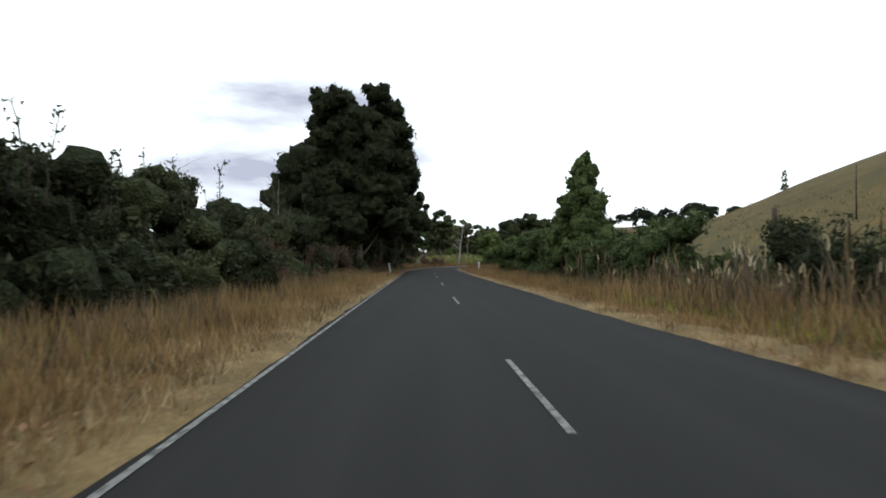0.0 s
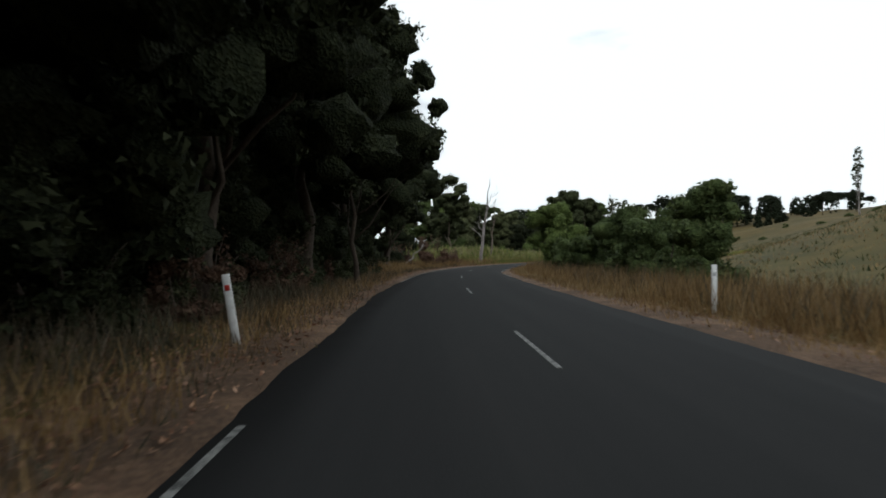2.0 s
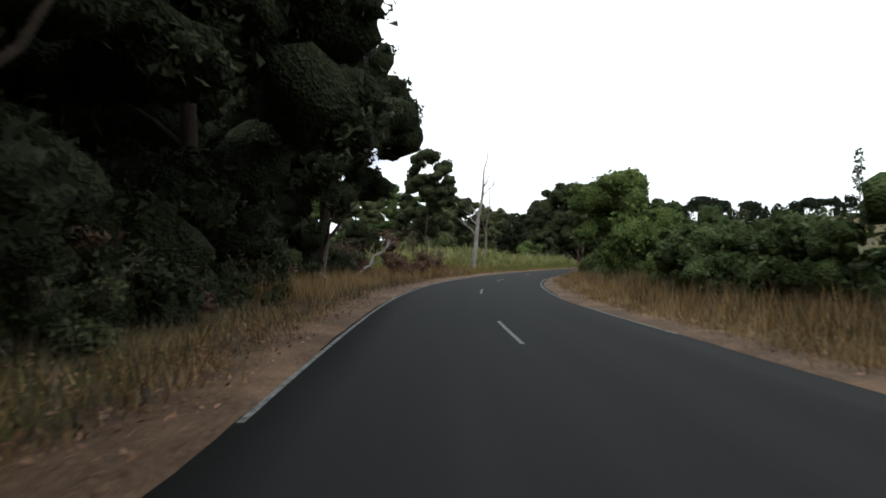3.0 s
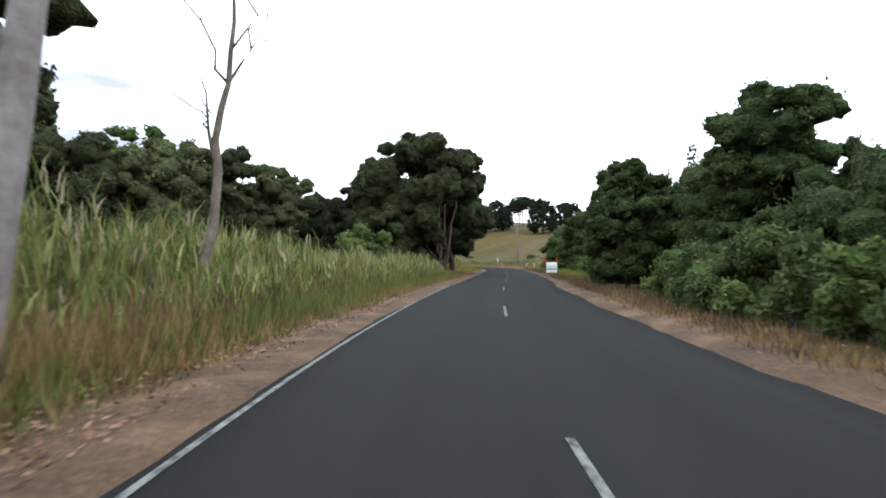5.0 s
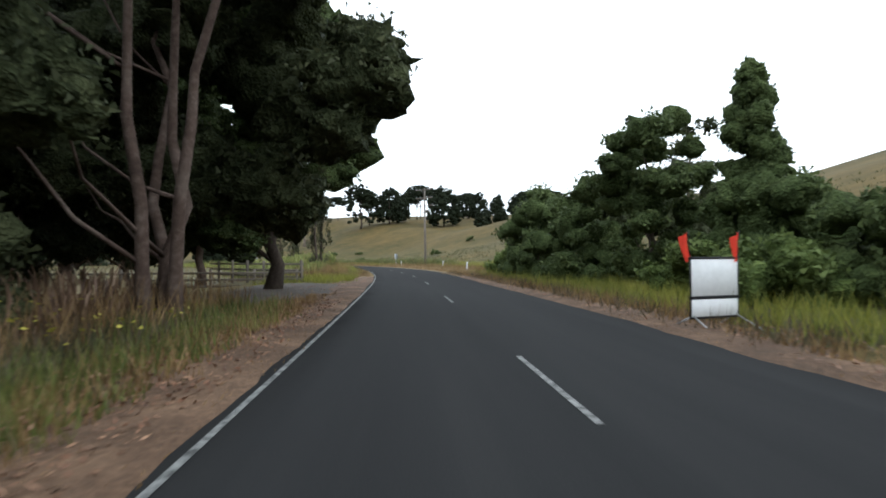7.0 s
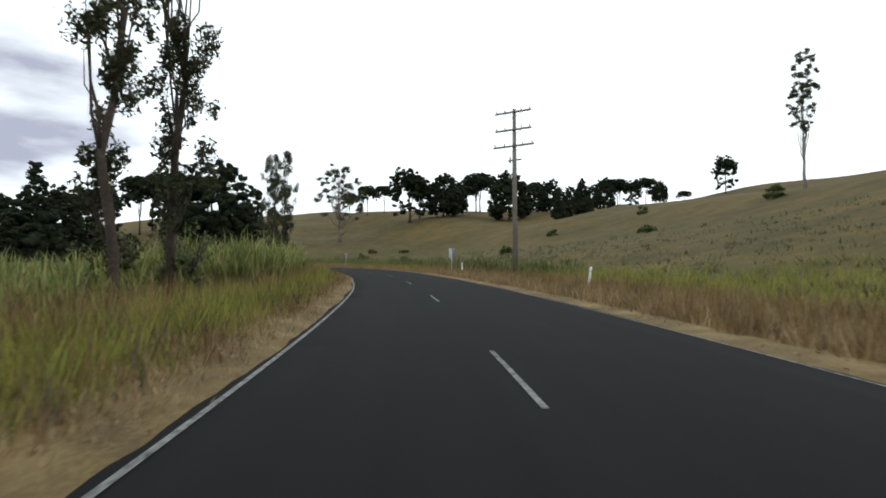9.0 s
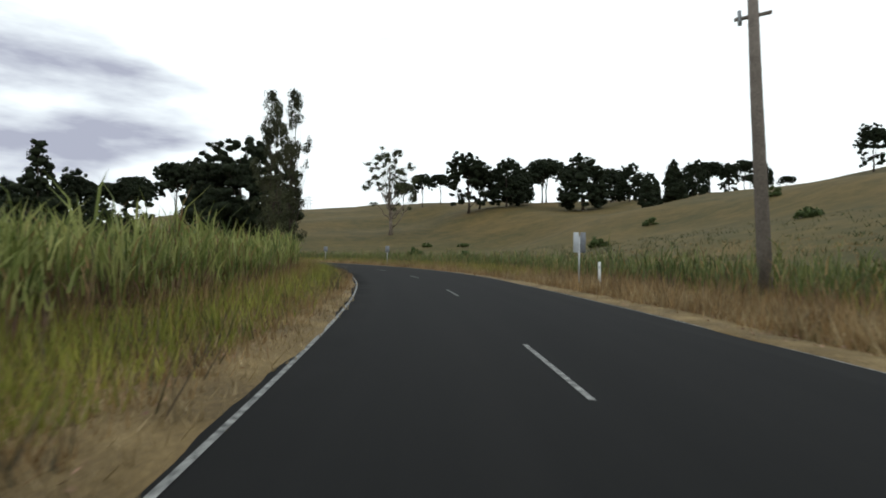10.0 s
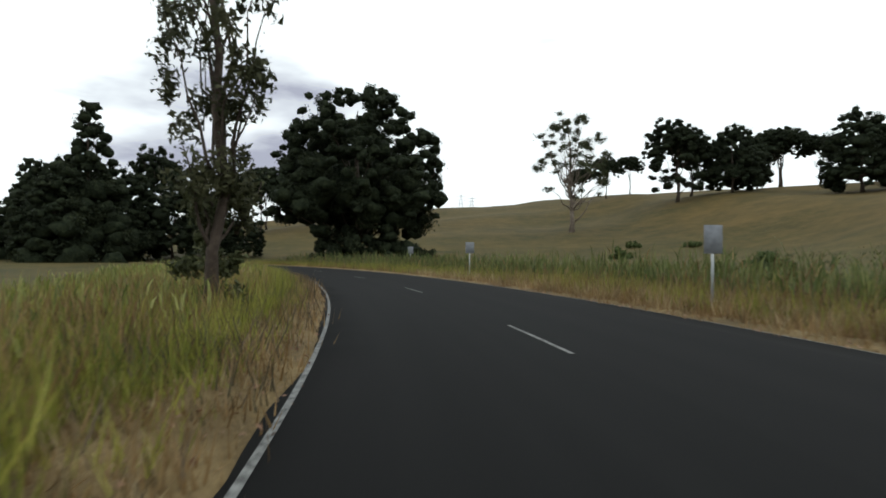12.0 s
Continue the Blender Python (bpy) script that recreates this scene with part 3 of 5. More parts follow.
def tree(name, label, x, y, height, lumps, bark, leaf, count, size, trunk_r=0.25, seed=1, trunks=1, heart=0.62, loose=0.13, z=None, group="",
         category="tree", limbs=5, turn=0.0, long=1.6, knobs=4):
    """Trunk with limbs that reach into the clumps of the crown."""
    rng = np.random.default_rng(seed)
    zz = float(land(np.array([x]), np.array([y]))[0]) if z is None else z
    ob = thing(name, x, y, zz - 0.05, label, category, group, turn)
    cs = np.array([c for c, _ in lumps])
    top = cs[:, 2].max()
    for k in range(trunks):
        g = Geo()
        off = rng.normal(0, 0.35 * (trunks > 1), 2)
        tip = np.array([off[0] * 4 + rng.normal(0, 0.02 * height), off[1] * 4 + rng.normal(0, 0.02 * height), top * rng.uniform(0.85, 0.97)])
        p, r = limb(rng, (off[0], off[1], -0.2), tip, trunk_r, trunk_r * 0.12, 10, 0.025)
        r[0] *= 1.35
        tube(g, p, r, 9)
        pick = cs[rng.choice(len(cs), min(limbs, len(cs)), replace=False)]
        part("trunk", g, bark, ob, smooth=True)
        for c in pick:
            g = Geo()
            t = np.clip((c[2] * rng.uniform(0.45, 0.8)) / top, 0.12, 0.9)
            i = int(t * 9)
            q, w = limb(rng, p[i], c, r[i] * 0.42, trunk_r * 0.06, 6, 0.05)
            tube(g, q, w, 5)
            part("limb", g, bark, ob, smooth=True)
    g, inner = Geo(), Geo()
    clump_crown(g, inner, rng, lumps, count, size, heart, loose, long, knobs)
    crown = part("crown", g, leaf, ob)
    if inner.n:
        tagged(part("leaf_mass", inner, SHADE_MASS[leaf.name], crown), kind="stuff")
    return ob


def bush(name, label, x, y, R, height, leaf, count, size, seed, n=9, stretch=1.0, turn=0.0, category="bush", bark=None, group="", heart=0.57, z=None, twigs=0):
    """A shrub from the ground up: clumps of leaves over a few stems."""
    rng = np.random.default_rng(seed)
    zz = float(land(np.array([x]), np.array([y]))[0]) if z is None else z
    ob = thing(name, x, y, zz - 0.03, label, category, group, turn)
    lumps, shoots = [], Geo()
    for i in range(int(n * 1.15 * min(max(height / (1.5 * R), 1.0), 2.0))):
        a, k = i * 2.39996 + rng.normal(0, 0.4), rng.uniform(0.05, 0.68) ** 0.6 * 0.85
        r = R * rng.uniform(0.27, 0.43)
        top = height * (1 - 0.55 * k * k) - r * 0.75
        z = rng.uniform(0.25, 1.0) * max(top, 0.3)
        if i % 5 < 2:
            z, k = r * 0.5, rng.uniform(0.35, 0.8)
        lumps.append(((math.cos(a) * k * R * stretch, math.sin(a) * k * R, max(z, r * 0.55)), (r * 1.05, r * 1.05, min(r * 0.95, height * 0.4))))
    for c, _ in lumps[:max(3, n // 4)]:
        g = Geo()
        p, r = limb(rng, (c[0] * 0.2, c[1] * 0.2, -0.1), c, 0.035 * R / 1.5 + 0.015, 0.008, 5, 0.08)
        tube(g, p, r, 5)
        part("stem", g, bark or BARK_D, ob)
    g = Geo()
    for _ in range(twigs):
        a = rng.uniform(0, 6.28)
        p0 = np.array([math.cos(a) * R * 0.4 * stretch, math.sin(a) * R * 0.4, height * 0.5])
        p, r = limb(rng, p0, p0 + [rng.normal(0, 0.3), rng.normal(0, 0.3), height * 0.32 + rng.uniform(0.0, 0.5)], 0.03, 0.012, 6, 0.04)
        tube(g, p, r, 3)
        q = np.repeat(p[1:], 8, 0) + rng.normal(0, 0.09, (40, 3))
        leaves(shoots, rng, q, rng.normal(size=(40, 3)), size * 0.8)
    if twigs:
        tagged(part("twig_growth", g, bark or BARK_D, ob), kind="stuff")
    g = shoots
    inner = Geo()
    clump_crown(g, inner, rng, lumps, int(count * 0.9), size, heart, 0.16, knobs=2)
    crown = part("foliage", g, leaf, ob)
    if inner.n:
        tagged(part("leaf_mass", inner, SHADE_MASS[leaf.name], crown), kind="stuff")
    return ob


def blades(geo, rng, base_p, h, width, lean, segs=2):
    """Grass blades: narrow tapering strips that bend over."""
    n = len(base_p)
    a = rng.uniform(0, 6.28, n)
    dirn = np.stack([np.cos(a), np.sin(a), 0 * a], -1)
    b2 = rng.uniform(0, 6.28, n)
    side = np.stack([np.cos(b2), np.sin(b2), 0 * b2], -1)
    l = (lean * rng.uniform(0.2, 1.6, n) * h)[:, None]
    w = (width * rng.uniform(0.7, 1.3, n))[:, None]
    up = np.array([0, 0, 1.0])
    tip = base_p + dirn * l + up * h[:, None]
    if segs == 1:
        v = np.stack([base_p - side * w / 2, base_p + side * w / 2, tip], 1)
        geo.add(v.reshape(-1, 3), np.arange(n * 3).reshape(n, 3))
        return
    mid = base_p + dirn * l * 0.3 + up * h[:, None] * 0.6
    v = np.stack([base_p - side * w / 2, base_p + side * w / 2, mid + side * w * 0.42, mid - side * w * 0.42, tip], 1)
    i = np.arange(n)[:, None] * 5
    k = geo.n
    geo.add(v.reshape(-1, 3), i + np.array([[0, 1, 2, 3]]))
    geo.f[3].append(k + i + np.array([[3, 2, 4]]))


def scatter(rng, n, s0, s1, d0, d1, patchy=0.0, size=3.0, seed=1):
    """Places in a band along the road; patchy thins them in drifts."""
    s, d = rng.uniform(s0, s1, n), rng.uniform(0, 1, n)
    d = d0 + (d1 - d0) * d
    p = place(s, d)
    if patchy:
        keep = wave(p[:, 0], p[:, 1], size, seed) * patchy + rng.uniform(-1, 1, n) > -0.3
        p, s, d = p[keep], s[keep], d[keep]
    p[:, 2] = np.where(np.abs(d) < 5.2, np.maximum(land(p[:, 0], p[:, 1]), 0.0), land(p[:, 0], p[:, 1])) - 0.02
    return p, s, d


def grass(name, label, bands, material, width, lean, seed, segs=1, tuft=6, spread=0.12):
    """Bands of tufts: (s0, s1, d0, d1, tufts, low, high, patchy)."""
    rng = np.random.default_rng(seed)
    g = Geo()
    for s0, s1, d0, d1, n, lo, hi, patchy in bands:
        p, s, d = scatter(rng, n, s0, s1, d0, d1, patchy, 5.0, seed)
        hgt = rng.uniform(lo, hi, len(p))
        q = np.repeat(p, tuft, 0)
        q[:, :2] += rng.normal(0, spread, (len(q), 2))
        blades(g, rng, q, np.repeat(hgt, tuft) * rng.uniform(0.55, 1.1, len(q)), width, lean, segs)
    return tagged(part(name, g, material), label, "grass", kind="stuff")


def reeds(name, label, bands, seed, leaf=REED, stem=STRAW, head=True, width=0.042):
    """Tall reeds: straw-brown stems below, green blades above, pale plumes."""
    rng = np.random.default_rng(seed)
    ob = tagged(new(name), label, "reeds", kind="stuff")
    gs, gl, gh, gd = Geo(), Geo(), Geo(), Geo()
    for s0, s1, d0, d1, n, lo, hi, patchy in bands:
        p, s, d = scatter(rng, n, s0, s1, d0, d1, patchy, 6.0, seed)
        h = rng.uniform(lo, hi, len(p)) * (1 + 0.17 * wave(p[:, 0], p[:, 1], 3.0, seed + 3)) * rng.choice([1.0, 1.0, 0.75, 1.12], len(p))
        blades(gs, rng, p, h * 0.8, 0.026, 0.06, 1)
        for k in range(3):
            z = h * rng.uniform(0.2 + 0.16 * k, 0.42 + 0.15 * k, len(p))
            blades(gl, rng, p + np.stack([rng.normal(0, 0.04, len(p)), rng.normal(0, 0.04, len(p)), z], -1), h * rng.uniform(0.25, 0.5, len(p)), width, 0.45, 2)
        low = p + np.stack([rng.normal(0, 0.06, len(p)), rng.normal(0, 0.06, len(p)), 0 * h], -1)
        blades(gs, rng, low, h * rng.uniform(0.3, 0.65, len(p)), 0.04, 0.25, 2)
        old = rng.uniform(size=len(p)) < 0.3
        for k in range(2):
            z = h[old] * rng.uniform(0.15 + 0.25 * k, 0.4 + 0.3 * k, old.sum())
            blades(gd, rng, p[old] + np.stack([0 * z, 0 * z, z], -1), h[old] * rng.uniform(0.25, 0.45, old.sum()), width * 0.8, 0.6, 2)
        m = rng.uniform(size=len(p)) < 0.13
        if head:
            for _ in range(3):
                q = p[m] + np.stack([rng.normal(0, 0.03, m.sum()), rng.normal(0, 0.03, m.sum()), h[m] * rng.uniform(0.74, 0.9, m.sum())], -1)
                blades(gh, rng, q, h[m] * 0.18, 0.045, 0.5, 2)
    part("stems", gs, stem, ob)
    part("blades", gl, leaf, ob)
    part("dry_blades", gd, TAN, ob)
    if gh.n:
        part("plumes", gh, PLUME, ob)
    return ob


build_ground()
build_road()


def build_driveway():
    """Dark gravel mouth of a drive under the great gum."""
    s, d = np.meshgrid(np.arange(171, 187.1, 0.8), np.arange(-9.6, -3.0, 0.55), indexing="ij")
    rng = np.random.default_rng(9)
    p = place(s.ravel(), d.ravel())
    p[:, 2] = np.maximum(land(p[:, 0], p[:, 1]), -0.09) + 0.03 + 0.02 * rng.uniform(size=len(p))
    edge = ((s < 172) | (s > 186) | (d < -9)).ravel()
    p[edge, 2] -= 0.12
    i = np.arange(s.size).reshape(s.shape)
    g = Geo()
    g.add(p, np.stack([i[:-1, :-1], i[:-1, 1:], i[1:, 1:], i[1:, :-1]], -1).reshape(-1, 4)[:, ::-1])
    tagged(part("driveway", g, GRAVEL, smooth=True), "dark gravel mouth of a drive below trees", "driveway", kind="structure")


build_driveway()


def bare_tree(name, label, x, y, height, r0, seed, bark, spread=0.35, forks=5, depth=2, lean=(0, 0), group="", category="dead tree", twig=0.3):
    """A leafless tree: a main stem that forks into ever thinner limbs."""
    rng = np.random.default_rng(seed)
    z = float(land(np.array([x]), np.array([y]))[0])
    ob = thing(name, x, y, z - 0.1, label, category, group)
    stem = Geo()
    top = np.array([lean[0], lean[1], height])
    p, r = limb(rng, (0, 0, 0), top, r0, r0 * 0.12, 14, 0.012)
    r[0] *= 1.3
    tube(stem, p, r, 9)
    part("trunk", stem, bark, ob, smooth=True)

    def grow(geo, a, direction, length, rad, level):
        b = a + direction * length
        q, w = limb(rng, a, b, rad, rad * 0.25, 6, 0.12)
        tube(geo, q, w, 5)
        if level > 0:
            for _ in range(3):
                i = rng.integers(2, 6)
                d = direction + rng.normal(0, 0.5, 3) + [0, 0, twig]
                grow(geo, q[i], d / np.linalg.norm(d), length * rng.uniform(0.35, 0.65), w[i] * 0.7, level - 1)

    for k in range(forks):
        g = Geo()
        i = int(np.clip(rng.uniform(0.3, 0.9) * 13, 3, 12))
        a = rng.uniform(0, 6.28)
        d = np.array([math.cos(a) * spread * 2, math.sin(a) * spread * 2, rng.uniform(0.5, 1.1)])
        grow(g, p[i], d / np.linalg.norm(d), height * rng.uniform(0.14, 0.3), r[i] * 0.55, depth)
        part("limb", g, bark, ob, smooth=True)
    return ob


R = np.random.default_rng(11)


def gum(x, y, H, Rad, z0, seed, label, leaf=L_GUM, bark=BARK_G, count=13000, size=0.17, n=30, trunks=1, tr=0.32, lump=0.29, skirt=False):
    rng = np.random.default_rng(seed + 100)
    make = lumps_skirt if skirt else lumps_round
    lumps = make(rng, int(n * (1.0 if skirt else 1.25)), Rad, z0, H, lump)
    if skirt:
        lumps += lumps_round(rng, n // 3, Rad * 0.85, z0 + 0.5, H + 0.3, lump)
    s, d = along([x + c[0] for c, _ in lumps], [y + c[1] for c, _ in lumps])
    lumps = [q for q, e in zip(lumps, d) if q[0][2] > 4.2 or abs(e) - q[1][0] > 4.8]
    return tree("gum_tree", label, x, y, H, lumps, bark, leaf, int(count * 0.98), size, tr, seed, trunks, knobs=2)


# ---- first stretch: thicket and tall trees to the left of the lane
THICK = "dense dark green roadside shrub with straggling shoots"
for i, s in enumerate(np.arange(1, 47, 3.1)):
    x, y, _ = place(s, -9.4 + R.uniform(-0.7, 0.7))
    bush("shrub", THICK, x, y, R.uniform(2.3, 2.9), R.uniform(4.4, 5.3), L_GUM if i % 4 == 1 else L_SHADE_SCRUB, 5600, 0.11, 200 + i, 12, 1.1, twigs=5, group="roadside thicket")
for i, s in enumerate(np.arange(8, 60, 4.4)):
    x, y, _ = place(s, -15.5 + R.uniform(-1.5, 1.5))
    bush("shrub", "tall dark green shrub behind the roadside thicket", x, y, R.uniform(2.8, 3.6), R.uniform(6.8, 8.4), L_SHADE_SCRUB, 3000, 0.17, 240 + i, 9, group="roadside thicket")
for i, (s, d) in enumerate(((24, -8.2), (27.5, -8.9), (38, -7.6), (43.5, -7.4), (34, -8.4))):
    x, y, _ = place(s, d)
    bush("dry_bush", "leafless reddish brown thorny bush", x, y, 1.7, 2.3, L_BROWN, 1300, 0.07, 260 + i, 9, 1.2, heart=0.0, bark=BARK_D, twigs=26)
bare_tree("bare_tree", "small grey leafless tree with fine twigs", -10.2, 36.5, 6.6, 0.09, 31, BARK_G, 0.5, 9, 2, category="tree")
bare_tree("bare_tree", "small grey leafless tree with fine twigs", -12.5, 26.0, 6.2, 0.09, 32, BARK_G, 0.5, 8, 2, category="tree")

TALL = "tall dense dark gum tree with foliage to the ground"
gum(-7.2, 50.0, 15.8, 6.0, 0.4, 1, "tall dense dark gum tree beside the road, pale bark strip", L_SHADE_SCRUB, count=34000, n=110, size=0.12, skirt=True, lump=0.25)
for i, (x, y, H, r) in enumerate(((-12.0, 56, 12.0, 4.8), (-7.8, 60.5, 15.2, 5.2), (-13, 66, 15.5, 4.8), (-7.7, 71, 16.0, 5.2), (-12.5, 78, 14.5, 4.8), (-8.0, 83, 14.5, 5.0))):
    gum(x, y, H + 0.5, r + 1.0, 0.6, 2 + i, TALL, L_SHADE_SCRUB, BARK_D, count=26000 if x > -10 else 8000, n=74 if x > -10 else 46, size=0.141 if x > -10 else 0.18, skirt=True, lump=0.25 if x > -10 else 0.34)
rng = np.random.default_rng(220)
tree("gum_tree", "slender dark gum with a branch hanging out over the road edge", -5.6, 71.5, 10.5, [((2.6 + 1.0 * math.sin(k * 2.4), 0.8 * math.cos(k * 1.9), 5.4 + 0.42 * k), (0.62, 0.62, 0.55)) for k in range(11)] + lumps_round(rng, 16, 1.8, 5.0, 11.0, 0.4), BARK_D, L_SHADE_SCRUB, 4200, 0.12, 0.12, 221, limbs=8)
gum(-6.2, 94.0, 11.8, 4.1, 2.6, 12, "open-crowned dark gum tree leaning over the verge", L_SHADE_SCRUB, BARK_D, count=13000, n=60, size=0.145, lump=0.25)
gum(-12.0, 97.0, 12.5, 4.4, 1.0, 13, TALL, L_SHADE_SCRUB, count=9000)
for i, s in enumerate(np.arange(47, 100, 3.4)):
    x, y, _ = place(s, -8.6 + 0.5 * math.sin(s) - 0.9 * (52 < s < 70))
    bush("shrub", "deeply shaded dark undergrowth below the tall trees", x, y, R.uniform(1.9, 2.5), R.uniform(2.8, 4.2), L_SHADE_SCRUB if i % 4 else L_GUM, 3400, 0.12, 700 + i, 11, 1.2, group="undergrowth")
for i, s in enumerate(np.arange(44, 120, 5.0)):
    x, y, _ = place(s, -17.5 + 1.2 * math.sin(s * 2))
    bush("shrub", "tall dark undergrowth behind the trees", x, y, 3.4, R.uniform(5.0, 7.5), L_SHADE_SCRUB, 2400, 0.2, 730 + i, 9, 1.2, group="undergrowth", heart=0.72)
for i, s in enumerate(np.arange(46, 86, 2.6)):
    x, y, _ = place(s, -6.7 + 0.5 * math.sin(s * 1.7))
    bush("low_shrub", "low dusty brown-green scrub at the shaded verge", x, y, R.uniform(0.8, 1.1), R.uniform(0.9, 1.6), (L_SHADE_SCRUB, L_BROWN, L_GUM)[i % 3], 1300, 0.08, 820 + i, 7, 1.2, group="undergrowth", heart=0.4, twigs=6)
gum(-0.4, 124.6, 12.5, 2.9, 3.2, 14, "dark gum tree behind the dead trunks", L_GUM, count=10000, n=56, tr=0.18, lump=0.27)
for i, (x, y, r, h) in enumerate(((-2.8, 104.5, 2.4, 3.3), (-5.4, 99.0, 1.8, 2.4), (-0.8, 108.5, 1.7, 1.8), (-8.2, 88, 1.8, 2.4), (-8.6, 79.5, 1.7, 2.3), (-8.4, 69, 1.6, 1.9), (-8.2, 61, 1.5, 1.7), (-8.8, 74, 1.3, 1.6))):
    bush("dry_bush", "rust brown dead bush beside the road bend", x, y, r, h, L_BROWN, 2600, 0.1, 270 + i, 10, twigs=10, heart=0.45)


def fallen_branch(x, y, length, turn, lift, seed):
    rng = np.random.default_rng(seed)
    z = float(land(np.array([x]), np.array([y]))[0])
    ob = thing("fallen_branch", x, y, z, "bleached dead forked branch lying in the verge grass", "branch", turn=turn)
    g = Geo()
    p, r = limb(rng, (0, 0, 0.05), (length, 0, lift), 0.09, 0.03, 8, 0.05)
    tube(g, p, r, 7)
    part("stem", g, BARK_P, ob, smooth=True)
    for i in (3, 5, 6):
        g = Geo()
        q, w = limb(rng, p[i], p[i] + [rng.uniform(-0.2, 0.7), rng.uniform(-0.6, 0.6), rng.uniform(0.2, 0.7)], 0.045, 0.012, 5, 0.1)
        tube(g, q, w, 5)
        part("fork", g, BARK_P, ob, smooth=True)


fallen_branch(-5.2, 97.5, 2.4, 40, 2.2, 41)
fallen_branch(-5.0, 92.5, 3.0, 150, 1.2, 42)

# ---- first stretch, right side
tree("young_tree", "bushy young green tree with a pointed top", 6.6, 27.2, 6.2, lumps_cone(np.random.default_rng(50), 46, 2.0, 0.5, 6.0, 0.62), BARK_D, L_HEDGE, 6500, 0.13, 0.1, 51)
for i, s in enumerate(np.arange(17, 47.5, 1.75)):
    x, y, _ = place(s, 6.8 + R.uniform(-0.4, 0.4))
    bush("hedge_shrub", "tall upright green hedge shrub with dry stems below", x, y, R.uniform(1.45, 1.8), R.uniform(2.6, 3.3) + 0.4 * (s > 33), L_WILLOW, 4000, 0.10, 300 + i, 14, group="hedge")
for i, (s, d, h) in enumerate(((3, 9.8, 1.9), (6, 10.4, 2.2), (12.5, 10.2, 2.1), (17, 9.6, 1.9))):
    x, y, _ = place(s, d)
    bush("shrub", "dark green shrub behind dry roadside weeds", x, y, 1.6, h, L_WILLOW, 2400, 0.1, 332 + i, 10)
for x, y, r, h in ((9.4, 15.4, 1.7, 2.3), (10.8, 17.6, 1.6, 2.4), (8.6, 12.4, 1.2, 1.7)):
    bush("shrub", "dark twiggy shrub behind tall dry grass", x, y, r, h, L_SHADE_SCRUB, 3200, 0.1, 335 + int(x * 3), 11, twigs=8)
x, y, _ = place(10, 9.2)
bush("shrub", "dark green rounded shrub among dry grass", x, y, 2.0, 2.5, L_HEDGE, 3600, 0.10, 330, 12)
x, y, _ = place(15, 8.6)
bush("shrub", "dark green rounded shrub among dry grass", x, y, 1.4, 1.8, L_HEDGE, 1600, 0.13, 331, 9)
for i, (s, d, r, h, leaf) in enumerate(((66, 8.7, 1.5, 4.4, L_HEDGE), (72, 9.0, 2.2, 3.5, L_HEDGE), (78, 9.4, 2.1, 4.2, L_HEDGE), (80, 13.2, 2.0, 4.4, L_HEDGE), (84, 8.0, 2.3, 3.1, L_HEDGE), (88, 7.8, 2.3, 3.0, L_HEDGE), (80.5, 7.9, 1.9, 2.6, L_HEDGE),
                                        (92, 8.4, 2.0, 2.4, L_GREEN), (104, 7.0, 2.2, 2.6, L_HEDGE), (58, 11.5, 1.8, 2.6, L_HEDGE), (50, 8.6, 1.6, 2.4, L_HEDGE))):
    x, y, _ = place(s, d)
    bush("shrub", "leafy green roadside shrub above tan grass", x, y, r, h, leaf, 4200, 0.12, 340 + i, 14)
tree("round_tree", "small round-headed green tree beside the bend", 7.9, 96.0, 5.8, lumps_round(np.random.default_rng(60), 20, 2.3, 0.3, 5.9, 0.42), BARK_D, L_GREEN, 5200, 0.15, 0.14, 61)

# ---- second stretch, left: dead trunks, trees behind the reeds, the great gum
bare_tree("dead_tree", "bleached grey dead gum trunk with broken limbs", 3.0, 117.0, 10.6, 0.23, 71, BARK_P, 0.4, 6, 1, (1.3, 0.2))
bare_tree("dead_tree", "thin bleached dead trunk with a forked top", 4.9, 124.4, 8.8, 0.145, 72, BARK_G, 0.13, 4, 1, (0.8, 0.4))
BACK = "mid-green tree in the row behind the reeds"
for i, (x, y, H, r) in enumerate(((-14, 131, 8.5, 3.0), (-9, 139, 9.5, 3.2), (-6, 150, 10.5, 3.4), (0, 158, 10.0, 3.4), (-9, 163, 12, 4.0), (9, 175, 10.5, 3.6), (-3, 178, 12, 4.0),
                                  (14, 181, 10, 3.6), (5, 190, 12.5, 4.2), (-22, 145, 12, 4.2), (-18, 118, 12, 4.2), (-14, 110, 13.5, 4.6), (-20, 128, 10, 3.6))):
    gum(x, y, H * 1.22, r * 1.15, 0.4, 80 + i, BACK, (L_GREEN, L_OLIVE, L_HEDGE)[i % 3], BARK_D, 7000, 0.16, 44, tr=0.16, lump=0.24, skirt=True)
bush("flowering_bush", "green bush covered in yellow blossom", 5.0, 171.0, 2.3, 11.6, L_YELLOW, 3000, 0.16, 400, 14)
x, y = 14.6, 148.6
bush("shrub", "rounded bright green shrub behind the reeds", x, y, 2.2, 4.9, L_GREEN, 3200, 0.17, 401, 13)
bush("shrub", "rounded bright green shrub behind the reeds", 9.0, 143.0, 2.0, 3.2, L_GREEN, 2400, 0.16, 402, 11)
rng = np.random.default_rng(210)
GREAT = [(c, r) for c, r in lumps_dome(rng, 92, 6.9, 3.6, 14.9, 0.20, 0.85) + lumps_skirt(rng, 40, 6.6, 1.6, 8.6, 0.22) if not (c[1] < -1.0 and -0.6 < c[0] < 4.6 and c[2] < 7.6)]
